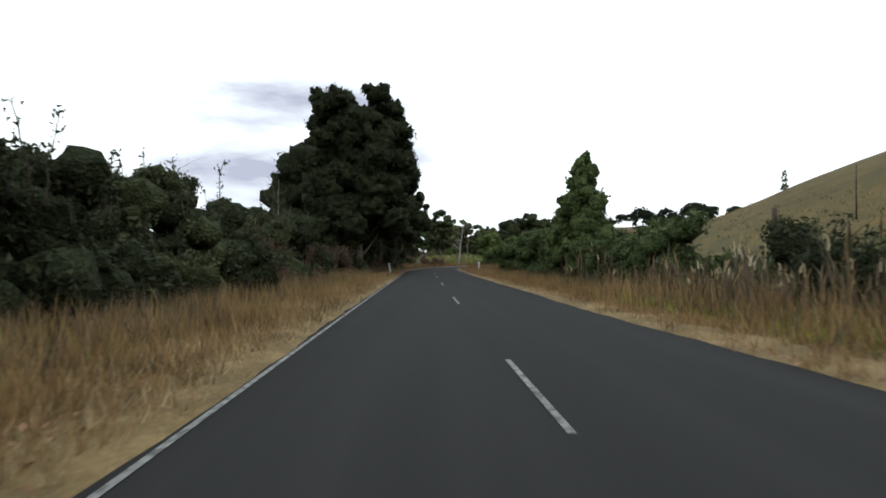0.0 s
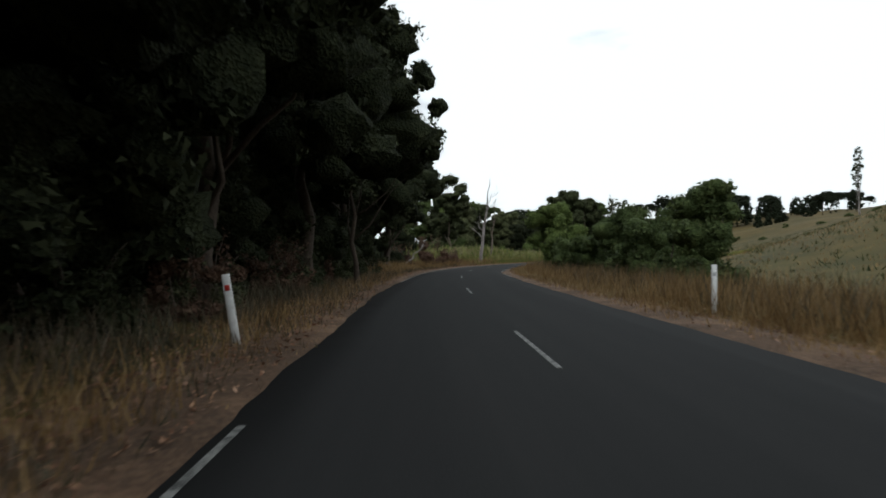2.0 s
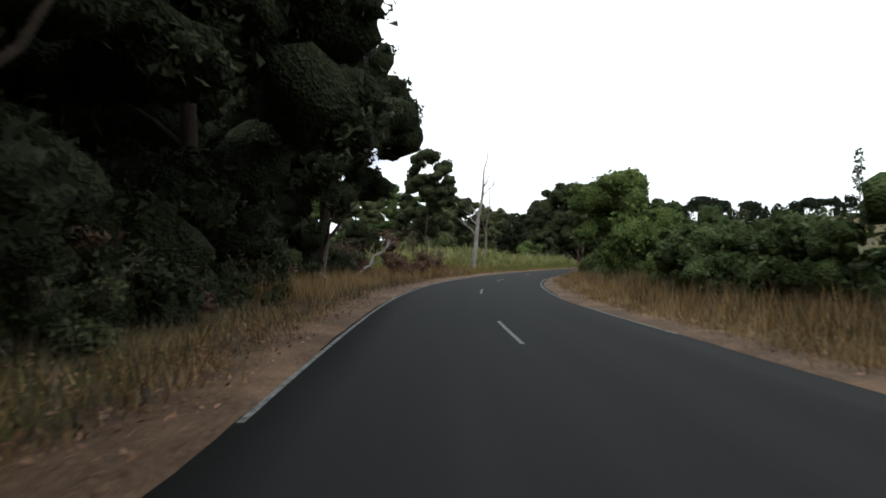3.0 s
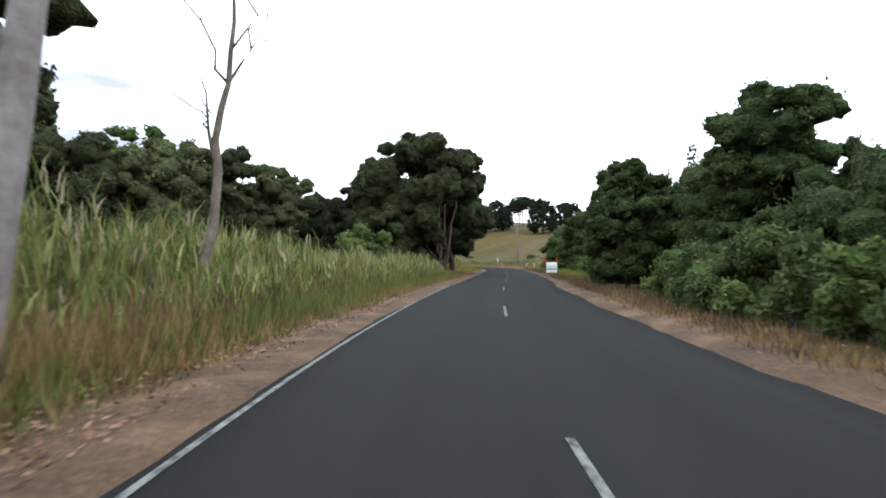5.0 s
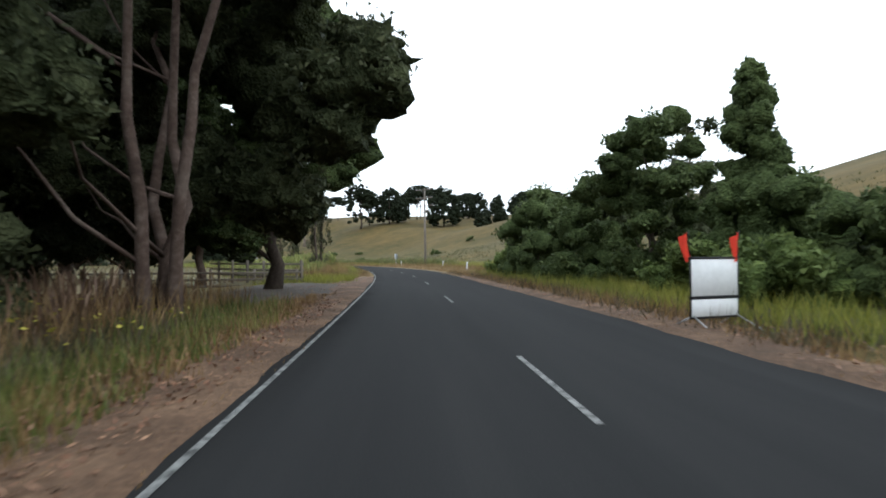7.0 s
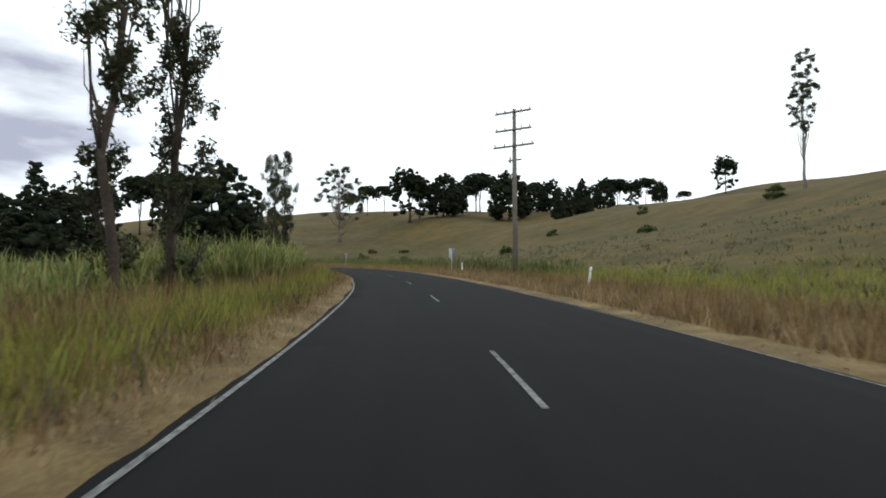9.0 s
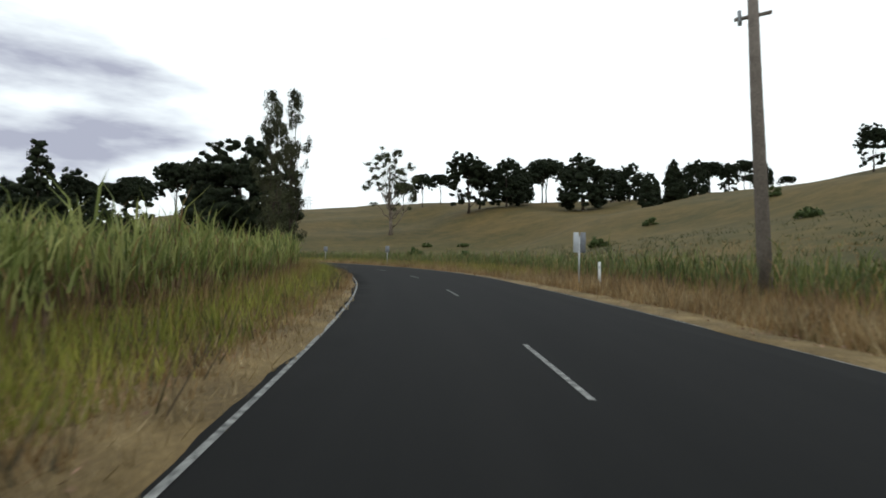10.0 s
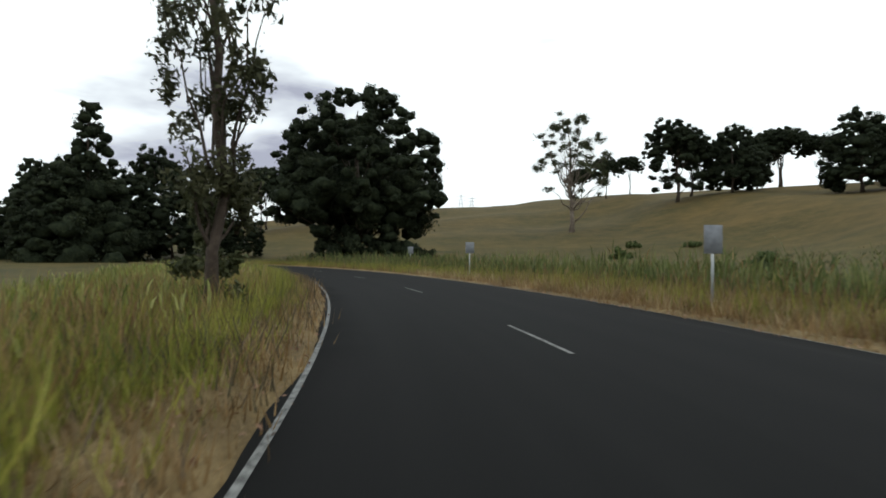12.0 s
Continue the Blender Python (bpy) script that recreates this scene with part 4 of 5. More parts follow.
tree("gum_tree", "huge spreading gum tree with several red-brown trunks", 26.2, 164.0, 14.6, [((c[0] - 1.6, c[1] + 1.2, c[2]), r) for c, r in GREAT], BARK_R, L_GUM, 52000, 0.115, 0.15, 110, trunks=4, limbs=2)
gum(18.8, 161.0, 6.8, 3.4, 0.6, 111, "dense dark green tree under the great gum", L_GUM, BARK_D, 10000, 0.16, 26)
gum(20.0, 175.5, 11.5, 3.0, 0.8, 112, "dark gum tree behind the great gum", L_SHADE_SCRUB, BARK_R, 5000, 0.25, 20)
gum(31.6, 175.0, 12.5, 5.0, 1.6, 113, "leafy tree whose branches hang over the road edge", L_HEDGE, BARK_D, 18000, 0.13, 66, skirt=True, lump=0.24)
bush("shrub", "dark leafy bush at the foot of the great gum", 22.6, 161.6, 1.9, 3.2, L_GUM, 4500, 0.11, 403, 13)
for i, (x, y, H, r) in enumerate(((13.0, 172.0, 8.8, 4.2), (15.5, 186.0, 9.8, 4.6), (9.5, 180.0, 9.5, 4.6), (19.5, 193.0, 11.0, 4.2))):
    gum(x, y, H, r, 0.6, 115 + i, "dense dark gum tree in the grove by the fence", L_SHADE_SCRUB, BARK_R, 8000, 0.18, 32, skirt=True)
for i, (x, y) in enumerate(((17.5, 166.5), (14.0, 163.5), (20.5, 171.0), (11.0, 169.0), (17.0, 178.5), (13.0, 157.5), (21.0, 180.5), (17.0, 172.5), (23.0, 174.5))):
    bush("shrub", "deeply shaded undergrowth of the grove", x, y, 2.4, 3.2, L_SHADE_SCRUB, 3000, 0.13, 760 + i, 12, group="undergrowth")
gum(24.5, 178.0, 13.0, 5.6, 1.9, 114, "dark gum tree beside the timber fence", L_SHADE_SCRUB, BARK_R, 12000, 0.17, 40, skirt=True)
gum(22.8, 171.5, 11.0, 4.0, 1.4, 120, "dark gum tree in the grove by the fence", L_SHADE_SCRUB, BARK_R, 10000, 0.17, 36, skirt=True)


def rail_fence(x0, y0, x1, y1, rails=3, pitch=2.3, height=1.1):
    L = math.hypot(x1 - x0, y1 - y0)
    ob = thing("rail_fence", x0, y0, float(land(np.array([x0]), np.array([y0]))[0]), "weathered grey post-and-rail timber fence", "fence", turn=math.degrees(math.atan2(y1 - y0, x1 - x0)))
    for k in range(int(L / pitch) + 1):
        g = Geo()
        block(g, k * pitch - 0.07, k * pitch + 0.07, -0.07, 0.07, -0.3, height + 0.1 + 0.03 * math.sin(k * 5), 0.015)
        part("post", g, TIMBER, ob)
    for k in range(rails):
        g = Geo()
        z = height * (k + 0.7) / rails
        block(g, -0.1, L, -0.11, -0.07, z - 0.06, z + 0.06, 0.01)
        part("rail", g, TIMBER, ob)


for i, (x, y, H) in enumerate(((21.5, 198.0, 12.0), (27.5, 196.0, 12.5), (32.0, 193.5, 11.0), (15.0, 199.0, 12.0))):
    gum(x, y, H, 5.0, 1.4, 122 + i, "dense dark gum tree beyond the timber fence", L_SHADE_SCRUB, BARK_R, 6500, 0.19, 44, skirt=True)
for i, (x, y, H, r) in enumerate(((2.5, 160.0, 11.5, 3.4), (6.2, 163.5, 12.0, 3.4), (10.5, 166.0, 10.5, 3.0), (-2.0, 148.0, 9.5, 3.2), (1.5, 150.0, 9.0, 3.0))):
    gum(x, y, H, r, 0.4, 126 + i, "olive-brown tree in the row behind the reeds", (L_OLIVE, L_GUM)[i % 2], BARK_D, 6500, 0.18, 40, tr=0.14, skirt=True, lump=0.36)
for i, (x, y) in enumerate(((-3, 142), (1, 147), (4, 152), (7.5, 157), (-7, 137), (-9.5, 131))):
    bush("shrub", "olive-brown shrub in the row behind the reeds", x, y, 2.7, 4.8, (L_OLIVE, L_HEDGE)[i % 2], 3400, 0.15, 770 + i, 13)
rail_fence(20.5, 189.5, 35.5, 183.0)
rail_fence(35.5, 183.0, 33.0, 196.0)

# ---- second stretch, right: hedge, willows, the board
for i, s in enumerate(np.arange(106, 132, 1.9)):
    x, y, _ = place(s, 5.9 + R.uniform(-0.3, 0.5))
    bush("hedge_shrub", "dense low green hedge shrub along the verge", x, y, R.uniform(1.3, 1.7), R.uniform(1.9, 2.5), L_GREEN if i % 2 else L_HEDGE, 3600, 0.095, 420 + i, 10, group="hedge")
for i, (s, d, r, h) in enumerate(((118, 11.0, 2.0, 3.4), (125, 9.6, 2.6, 4.6), (134, 9.0, 2.7, 6.2), (139, 8.6, 2.8, 6.4), (143.5, 8.0, 2.8, 6.6), (148, 8.6, 3.0, 7.4), (153, 8.3, 3.0, 8.2), (157.5, 9.6, 3.0, 8.2),
                                  (112, 10.5, 1.8, 3.0), (146, 13, 3.2, 8.5), (138, 13.5, 3.0, 7.0), (155, 14, 3.2, 8.5))):
    x, y, _ = place(s, d)
    bush("willow_shrub", "large billowing dark green shrub crowding the road", x, y, r, h, L_WILLOW, 17000, 0.09, 440 + i, 26, group="roadside shrubs", heart=0.55, twigs=9)
tree("round_tree", "dark green round-crowned tree above the hedge", 22.9, 124.5, 7.6, lumps_round(np.random.default_rng(64), 64, 3.0, 0.4, 7.7, 0.23) + lumps_skirt(np.random.default_rng(66), 40, 2.9, 0.2, 6.4, 0.32), BARK_D, L_WILLOW, 14000, 0.115, 0.16, 65)
tree("round_tree", "rounded green tree standing over the hedge", 23.1, 132.8, 6.3, lumps_round(np.random.default_rng(67), 50, 2.3, 0.3, 6.2, 0.24) + lumps_skirt(np.random.default_rng(68), 34, 2.4, 0.1, 4.6, 0.34), BARK_D, L_WILLOW, 12000, 0.1, 0.13, 69)
x, y, _ = place(161.5, 9.2)
bare_tree("dead_tree", "thin grey dead tree with a few crooked limbs", x, y, 9.6, 0.14, 73, BARK_G, 0.34, 6, 1)
for i, (s, d, r, h, leaf) in enumerate(((169, 8.2, 1.8, 2.0, L_GREEN), (173, 8.6, 2.0, 2.4, L_GREEN), (182, 8.0, 2.5, 5.4, L_HEDGE), (186, 7.4, 2.4, 5.4, L_HEDGE), (190, 7.2, 2.4, 6.0, L_HEDGE), (194, 7.6, 2.2, 4.8, L_HEDGE), (161, 11.5, 2.2, 3.4, L_HEDGE), (168, 10.8, 2.2, 3.6, L_HEDGE), (172, 11.6, 2.4, 4.8, L_HEDGE), (170, 15.0, 2.6, 5.0, L_GREEN),
                                        (198, 7.6, 1.8, 3.2, L_GREEN), (182, 12.5, 2.6, 6.4, L_GUM), (176, 13.0, 2.4, 4.6, L_HEDGE), (190, 12.0, 2.6, 6.0, L_GUM), (165, 11.5, 2.0, 3.0, L_HEDGE))):
    x, y, _ = place(s, d)
    bush("shrub", "tall leafy dark green shrub beyond the board", x, y, r, h, leaf, 4600, 0.13, 470 + i, 16, group="roadside shrubs")
tree("cypress", "narrow dark green cypress", 43.6, 161.8, 7.6, lumps_cone(np.random.default_rng(70), 80, 1.75, 0.3, 7.7, 0.55), BARK_D, L_HEDGE, 9000, 0.1, 0.1, 72)
x, y, _ = place(177, 8.4)
tree("round_tree", "round-headed dark green tree among tall shrubs", x, y, 7.3, lumps_round(np.random.default_rng(62), 30, 2.1, 0.3, 7.5, 0.36), BARK_D, L_HEDGE, 8000, 0.12, 0.14, 63)
tree("young_tree", "thin open-crowned young gum on the slope", 60.5, 176.0, 11.5, lumps_round(np.random.default_rng(74), 12, 1.7, 4.5, 11.8, 0.42), BARK_G, L_GUM, 1100, 0.26, 0.1, 75, heart=0.0)


def road_board(x, y, turn):
    """A portable roadwork board seen from behind, with two flags."""
    ob = thing("portable_sign", x, y, -0.05, "blank white portable roadwork board with two orange-red flags", "road sign", turn=turn)
    g = Geo()
    block(g, -0.60, 0.60, -0.012, 0.012, 0.62, 1.30, 0.004)
    part("upper_panel", g, PANEL, ob)
    g = Geo()
    block(g, -0.60, 0.60, -0.012, 0.012, 0.24, 0.56, 0.004)
    part("lower_panel", g, PANEL, ob)
    for a, b, c, d in ((-0.64, 0.64, 1.30, 1.345), (-0.64, 0.64, 0.56, 0.62), (-0.64, 0.64, 0.20, 0.24)):
        g = Geo()
        block(g, a, b, -0.02, 0.02, c, d, 0.005)
        part("frame_rail", g, BLACK, ob)
    for k in (-0.62, 0.62):
        g = Geo()
        tube(g, [(k, 0, 0.2), (k, 0, 1.36)], [0.018, 0.018], 8)
        part("frame_post", g, BLACK, ob)
        for m in (-1, 1):
            g = Geo()
            tube(g, [(k * 0.9, 0, 0.26), (k * 1.05, m * 0.55, 0.0)], [0.016, 0.016], 8)
            part("leg", g, GREYMETAL, ob)
        g = Geo()
        tube(g, [(k, 0, 1.3), (k * 1.08, 0, 1.85)], [0.010, 0.008], 6)
        part("flag_stick", g, BLACK, ob)
        g = Geo()
        u, w = np.meshgrid(np.linspace(0, 1, 6), np.linspace(0, 1, 5))
        sgn = -1 if k < 0 else 1
        v = np.stack([k * (1.02 + 0.06 * w) - 0.20 * u * (0.5 + 0.5 * w), 0.05 * np.sin(u * 6 + w * 2), 1.36 + 0.46 * w - 0.12 * u], -1)
        i = np.arange(30).reshape(5, 6)
        f = np.stack([i[:-1, :-1], i[:-1, 1:], i[1:, 1:], i[1:, :-1]], -1).reshape(-1, 4)
        g.add(np.concatenate([v.reshape(-1, 3), v.reshape(-1, 3) + [0, 0.006, 0]]), np.concatenate([f, f[:, ::-1] + 30]))
        part("flag", g, FLAG, ob)
    return ob


road_board(34.3, 157.1, -10).scale = (0.89, 0.89, 0.94)


def guide_post(s, d, lean=0.0):
    x, y, _ = place(s, d)
    ob = thing("guide_post", x, y, -0.08, "white plastic roadside guide post", "guide post", "guide posts", -math.degrees(float(np.interp(s, LINE_S, LINE_H))))
    g = Geo()
    block(g, -0.055, 0.055, -0.012, 0.012, 0.0, 1.05, 0.006)
    post = part("post", g, WHITE, ob)
    post.rotation_euler = (0, radians(lean), 0)
    g = Geo()
    block(g, -0.035, 0.035, -0.018, 0.018, 0.82, 0.90, 0.003)
    ref = part("reflector", g, REFLECTOR if d < 0 else GREYMETAL, ob)
    ref.rotation_euler = (0, radians(lean), 0)


guide_post(53.0, -4.0, -9)
guide_post(56.4, 4.4, 0)
guide_post(204.5, 5.2, 3)
guide_post(247.9, 6.2, -2)
guide_post(226.0, 7.0, 8)


def marker_sign(x, y, turn, wide=0.5, tall=0.62, two=False):
    z = float(land(np.array([x]), np.array([y]))[0])
    ob = thing("marker_sign", x, y, z - 0.1, "grey back of a curve marker sign on a steel post", "road sign", "curve markers", turn)
    g = Geo()
    tube(g, [(0, 0.03, -0.2), (0, 0.03, 2.1)], [0.03, 0.03], 10)
    part("post", g, GREYMETAL, ob, smooth=True)
    for k in ((-1, 1) if two else (0,)):
        g = Geo()
        o = k * (wide / 2 + 0.03)
        block(g, o - wide / 2, o + wide / 2, -0.008, 0.008, 1.48, 1.48 + tall, 0.003)
        part("panel", g, (SIGN_PALE if k < 0 else DULL) if two else DULL, ob)


marker_sign(67.9, 233.9, -22, 0.2, 0.76, True)
marker_sign(71.0, 271.2, -5, 0.4)
marker_sign(68.6, 292.0, 8)
marker_sign(66.0, 311.0, 20)


def power_pole(x, y, height, turn):
    z = float(land(np.array([x]), np.array([y]))[0])
    ob = thing("power_pole", x, y, z - 0.1, "weathered timber power pole with three crossarms", "power pole", turn=turn)
    ob.rotation_euler[0], ob.rotation_euler[1] = radians(-5.5), radians(-3.0)  # leans away up the road
    g = Geo()
    tube(g, [(0, 0, -0.5), (0, 0, height * 0.5), (0.05, 0, height)], [0.2, 0.165, 0.12], 12)
    part("pole", g, TIMBER, ob, smooth=True)
    for k, (zz, half) in enumerate(((height - 0.25, 1.35), (height - 1.55, 1.35), (height - 2.75, 1.5))):
        g = Geo()
        block(g, -half, half, -0.20, -0.10, zz - 0.06, zz + 0.06, 0.012)
        arm = part("crossarm", g, TIMBER, ob)
        for o in (-half + 0.12, -half * 0.45, half * 0.45, half - 0.12):
            g = Geo()
            tube(g, [(o, -0.15, zz + 0.05), (o, -0.15, zz + 0.14), (o, -0.15, zz + 0.17), (o, -0.15, zz + 0.24)], [0.015, 0.05, 0.035, 0.045], 8)
            part("insulator", g, CERAMIC, arm, smooth=True)
        for m in (-1, 1):
            g = Geo()
            tube(g, [(m * half * 0.5, -0.15, zz - 0.03), (0, -0.12, zz - 0.45)], [0.015, 0.015], 6)
            part("brace", g, GREYMETAL, ob)
    g = Geo()
    block(g, -0.5, 0.5, 0.1, 0.18, height - 3.75, height - 3.65, 0.01)
    part("lower_arm", g, TIMBER, ob)
    g = Geo()
    tube(g, [(-0.35, 0.14, height - 3.9), (-0.35, 0.14, height - 3.45)], [0.06, 0.06], 8)
    part("fuse", g, CERAMIC, ob, smooth=True)


power_pole(69.3, 227.0, 12.2, -52)

# ---- third stretch: poplars, the lone pale gum, pines
for i, (x, y, H, sp) in enumerate(((45.75, 209.0, 17.5, 1.2), (47.2, 211.2, 16.5, 1.1), (58.7, 256.8, 12.2, 1.2), (60.5, 260.2, 13.2, 1.2), (60.5, 271.1, 14.5, 1.3))):
    rng = np.random.default_rng(130 + i)
    lumps = []
    for k in range(64):
        t = rng.uniform(0.12, 1.0)
        rad = sp * (0.35 + 0.75 * math.sin(min(1.0, t * 1.05) * math.pi) ** 0.7) * (1.0 if t < 0.9 else 0.6)
        a, q = rng.uniform(0, 6.28), rng.uniform(0.1, 1.0)
        b = rng.uniform(0.22, 0.42)
        lumps.append(((math.cos(a) * q * rad, math.sin(a) * q * rad, H * t), (b, b, b * 1.5)))
    tree("poplar", "tall thin poplar with sparse olive leaves and upright branches", x, y, H, lumps, BARK_D, L_PALE, 9500, 0.095, 0.13, 140 + i, heart=0.0, loose=0.35, limbs=20, group="poplars")
for i, (x, y) in enumerate(((58.6, 257.6), (60.4, 261.0), (60.4, 271.9), (45.6, 209.8), (47.4, 211.8))):
    bush("shrub", "scrubby olive growth round a poplar foot", x, y, 0.95, (3.0, 4.4, 3.4, 1.8, 2.0)[i], L_OLIVE, 3000, 0.09, 500 + i, 9, heart=0.4, twigs=10)

rng = np.random.default_rng(150)
tree("gum_tree", "lone pale gum tree with a twisted open crown", 104.0, 384.5, 28.5, lumps_dome(rng, 56, 9.2, 9.0, 29.0, 0.115, 0.75, 0.2) + lumps_round(rng, 22, 6.0, 10.0, 26.0, 0.17, 0.8), BARK_G, L_GUM, 11000, 0.27, 0.55, 151, heart=0.28, loose=0.55, limbs=34, z=6.3)
rng = np.random.default_rng(152)
tree("gum_tree", "very tall slim white-trunked gum on the hillside", 150.3, 256.8, 26.5, [((0.12 * (c[2] - 12) - 0.08 * c[2], c[1], c[2]), r) for c, r in lumps_round(rng, 62, 3.0, 8.5, 27.0, 0.17, 0.9)], BARK_P, L_GUM, 6500, 0.21, 0.27, 153, heart=0.0, loose=0.42, limbs=16)
rng = np.random.default_rng(154)
tree("pine_tree", "big spreading dark pine tree with low limbs", 60.0, 338.5, 23.5, lumps_dome(rng, 330, 12.6, 6.0, 24.8, 0.085, 0.8, 0.08) + lumps_dome(rng, 44, 9.4, 4.5, 21.5, 0.24, 0.8) + lumps_plates(rng, 8, 12.8, 5.0, 13.0, 14, 0.5, 0.5) + lumps_dome(rng, 60, 5.8, 1.0, 12.0, 0.18, 0.9), BARK_D, L_DARK, 56000, 0.23, 0.6, 155, heart=0.58, limbs=16, z=0.1, loose=0.3, knobs=1)
for x, y, r, h, sd in ((64.5, 333.0, 3.6, 6.4, 156), (57.0, 332.0, 2.8, 3.4, 158), (60.5, 331.0, 2.6, 4.6, 159), (68.5, 334.0, 2.2, 2.6, 160)):
    bush("shrub", "dark scrub at the foot of the big pine", x, y, r, h, L_DARK, 3000, 0.2, sd, 13)


def lumps_layers(rng, R, z0, z1, layers=14, each=15):
    """Tiers of drooping boughs, narrower towards the top."""
    out = []
    for i in range(layers):
        t = i / (layers - 1)
        rad = R * (1 - 0.85 * t ** 1.2) * rng.uniform(0.85, 1.1)
        for k in range(max(3, int(each * (1 - 0.65 * t)))):
            a, q = k * 2.39996 + i * 1.7 + rng.normal(0, 0.3), rng.uniform(0.2, 0.92)
            r = max(rad * 0.27, R * 0.11) * rng.uniform(0.75, 1.25)
            out.append(((math.cos(a) * q * rad, math.sin(a) * q * rad, z0 + (z1 - z0) * t - 0.12 * q * rad + rng.normal(0, 0.75)), (r * 1.1, r * 1.1, r * 0.9)))
    return out


def pine_set():
    """Five shapes of pine, then copies of them on the ridges."""
    rngs = [np.random.default_rng(160 + k) for k in range(5)]
    return ((lumps_plates(rngs[0], 12, 8.4, 8.5, 20.5, 15, 0.7, 0.45), "dark umbrella-crowned pine with bare lower trunk"),
            (lumps_dome(rngs[1], 150, 7.6, 2.5, 20.2, 0.125, 0.9) + lumps_dome(rngs[1], 24, 6.0, 1.5, 18.5, 0.36, 0.9) + lumps_skirt(rngs[1], 60, 7.4, 0.4, 9.0, 0.17), "dense dark pine with foliage to the ground"),
            (lumps_cone(rngs[2], 70, 4.6, 0.4, 20.0, 0.6), "dark green cone-shaped conifer on the slope"),
            (lumps_layers(rngs[3], 7.6, 1.5, 19.6), "tall dark pine with layered limbs"),
            (lumps_plates(rngs[4], 10, 6.8, 4.0, 20.3, 14, 0.8, 0.6) + lumps_dome(rngs[4], 40, 5.6, 2.0, 18.5, 0.22, 0.85), "dark pine with ragged flat boughs"))


PINES = pine_set()
FIRST = {}


def pine(kind, x, y, height, turn, wide=1.0):
    lumps, lab = PINES[kind]
    z = float(land(np.array([x]), np.array([y]))[0])
    sc = height / 20.3
    if kind not in FIRST:
        FIRST[kind] = tree("pine_tree", lab, x, y, 20.0, lumps, BARK_D, L_DARK, 8500, 0.29, 0.35, 170 + kind, heart=0.58, loose=0.3, knobs=1, group="pines on the ridge", turn=turn, limbs=9)
    else:
        FIRST[kind, turn] = copy_thing(FIRST[kind], pose(x, y, z - 0.1, 0, 0, turn))
    ob = FIRST.get((kind, turn), FIRST[kind])
    ob.scale = (sc * wide, sc * wide, sc)


# dark conifers left of the bend
for i, (kind, x, y, H, w) in enumerate(((3, 25.8, 338.3, 20.4, 1.0), (4, 29.2, 352.8, 18.2, 0.8), (1, 19.0, 342.8, 15.0, 1.0), (1, 28.4, 343.9, 13.6, 1.1), (1, 33.5, 346.0, 12.0, 1.1), (3, 14.0, 346.0, 14.0, 1.0), (1, 23.0, 336.0, 12.0, 1.2),
                                        (1, 37.5, 352.0, 9.0, 1.1), (1, 8.0, 345.0, 10.0, 1.2), (3, 2.0, 350.0, 11.0, 1.2), (1, 43.0, 350.0, 6.5, 1.1))):
    pine(kind, x, y, H, (i * 67) % 360, w)
# the far end of the ridge row
for i, (kind, x, y, H, w) in enumerate(((1, 196.1, 358.8, 13.2, 0.9), (0, 207.8, 364.4, 12.7, 1.0), (4, 206.0, 355.1, 11.0, 1.0), (0, 218.0, 360.1, 11.2, 1.0), (1, 215.7, 351.0, 9.0, 1.0))):
    pine(kind, x, y, H, (i * 71 + 13) % 360, w)
# umbrella pines behind the big one
for i, (kind, x, y, H, w) in enumerate(((4, 35.4, 396.0, 16.0, 0.9), (0, 33.7, 410.0, 17.0, 0.9), (0, 44.3, 405.6, 20.5, 0.9), (4, 52.4, 408.0, 21.5, 1.0), (0, 48.0, 418.0, 21.0, 0.9), (0, 60.0, 410.0, 21.0, 1.0), (0, 27.0, 412.0, 15.5, 1.0), (1, 56.0, 400.0, 9.0, 1.2))):
    pine(kind, x, y, H, (i * 83 + 11) % 360, w)
# the long row on the ridge
for i, (kind, x, y, H, w) in enumerate(((4, 136.8, 401.2, 23.0, 1.15), (1, 151.8, 401.9, 19.0, 1.05), (0, 184.6, 429.4, 19.8, 1.0), (1, 168.9, 380.2, 20.3, 1.15), (0, 209.8, 422.4, 14.5, 1.0), (1, 189.1, 381.7, 14.5, 1.0),
                                        (0, 232.4, 397.3, 12.6, 0.95), (0, 236.5, 393.4, 11.0, 1.0), (4, 241.2, 388.6, 12.8, 0.8), (0, 246.7, 382.8, 8.4, 1.1), (0, 209.0, 415.0, 14.0, 1.0), (0, 180.7, 435.2, 15.0, 1.0), (1, 220.2, 408.0, 13.0, 0.9), (1, 160.0, 408.0, 16.5, 1.0), (1, 199.0, 405.0, 14.0, 1.1), (1, 228.0, 402.0, 12.0, 1.0), (4, 144.0, 408.0, 18.0, 1.1), (0, 176.0, 418.0, 17.5, 1.1), (0, 193.0, 424.0, 16.0, 1.1))):
    pine(kind, x, y, H, (i * 71 + 23) % 360, w)
for i, (kind, x, y, H, w) in enumerate(((0, 138.2, 453.6, 15.3, 0.9), (0, 146.0, 452.1, 14.0, 0.9), (0, 130.0, 455.0, 13.0, 1.0), (2, 154.7, 332.4, 8.2, 1.5), (2, 169.6, 339.5, 11.2, 1.6), (4, 173.5, 290.7, 10.5, 0.9), (2, 164.0, 340.0, 7.0, 1.5), (0, 253.0, 372.0, 7.0, 1.2))):
    pine(kind, x, y, H, (i * 59 + 37) % 360, w)
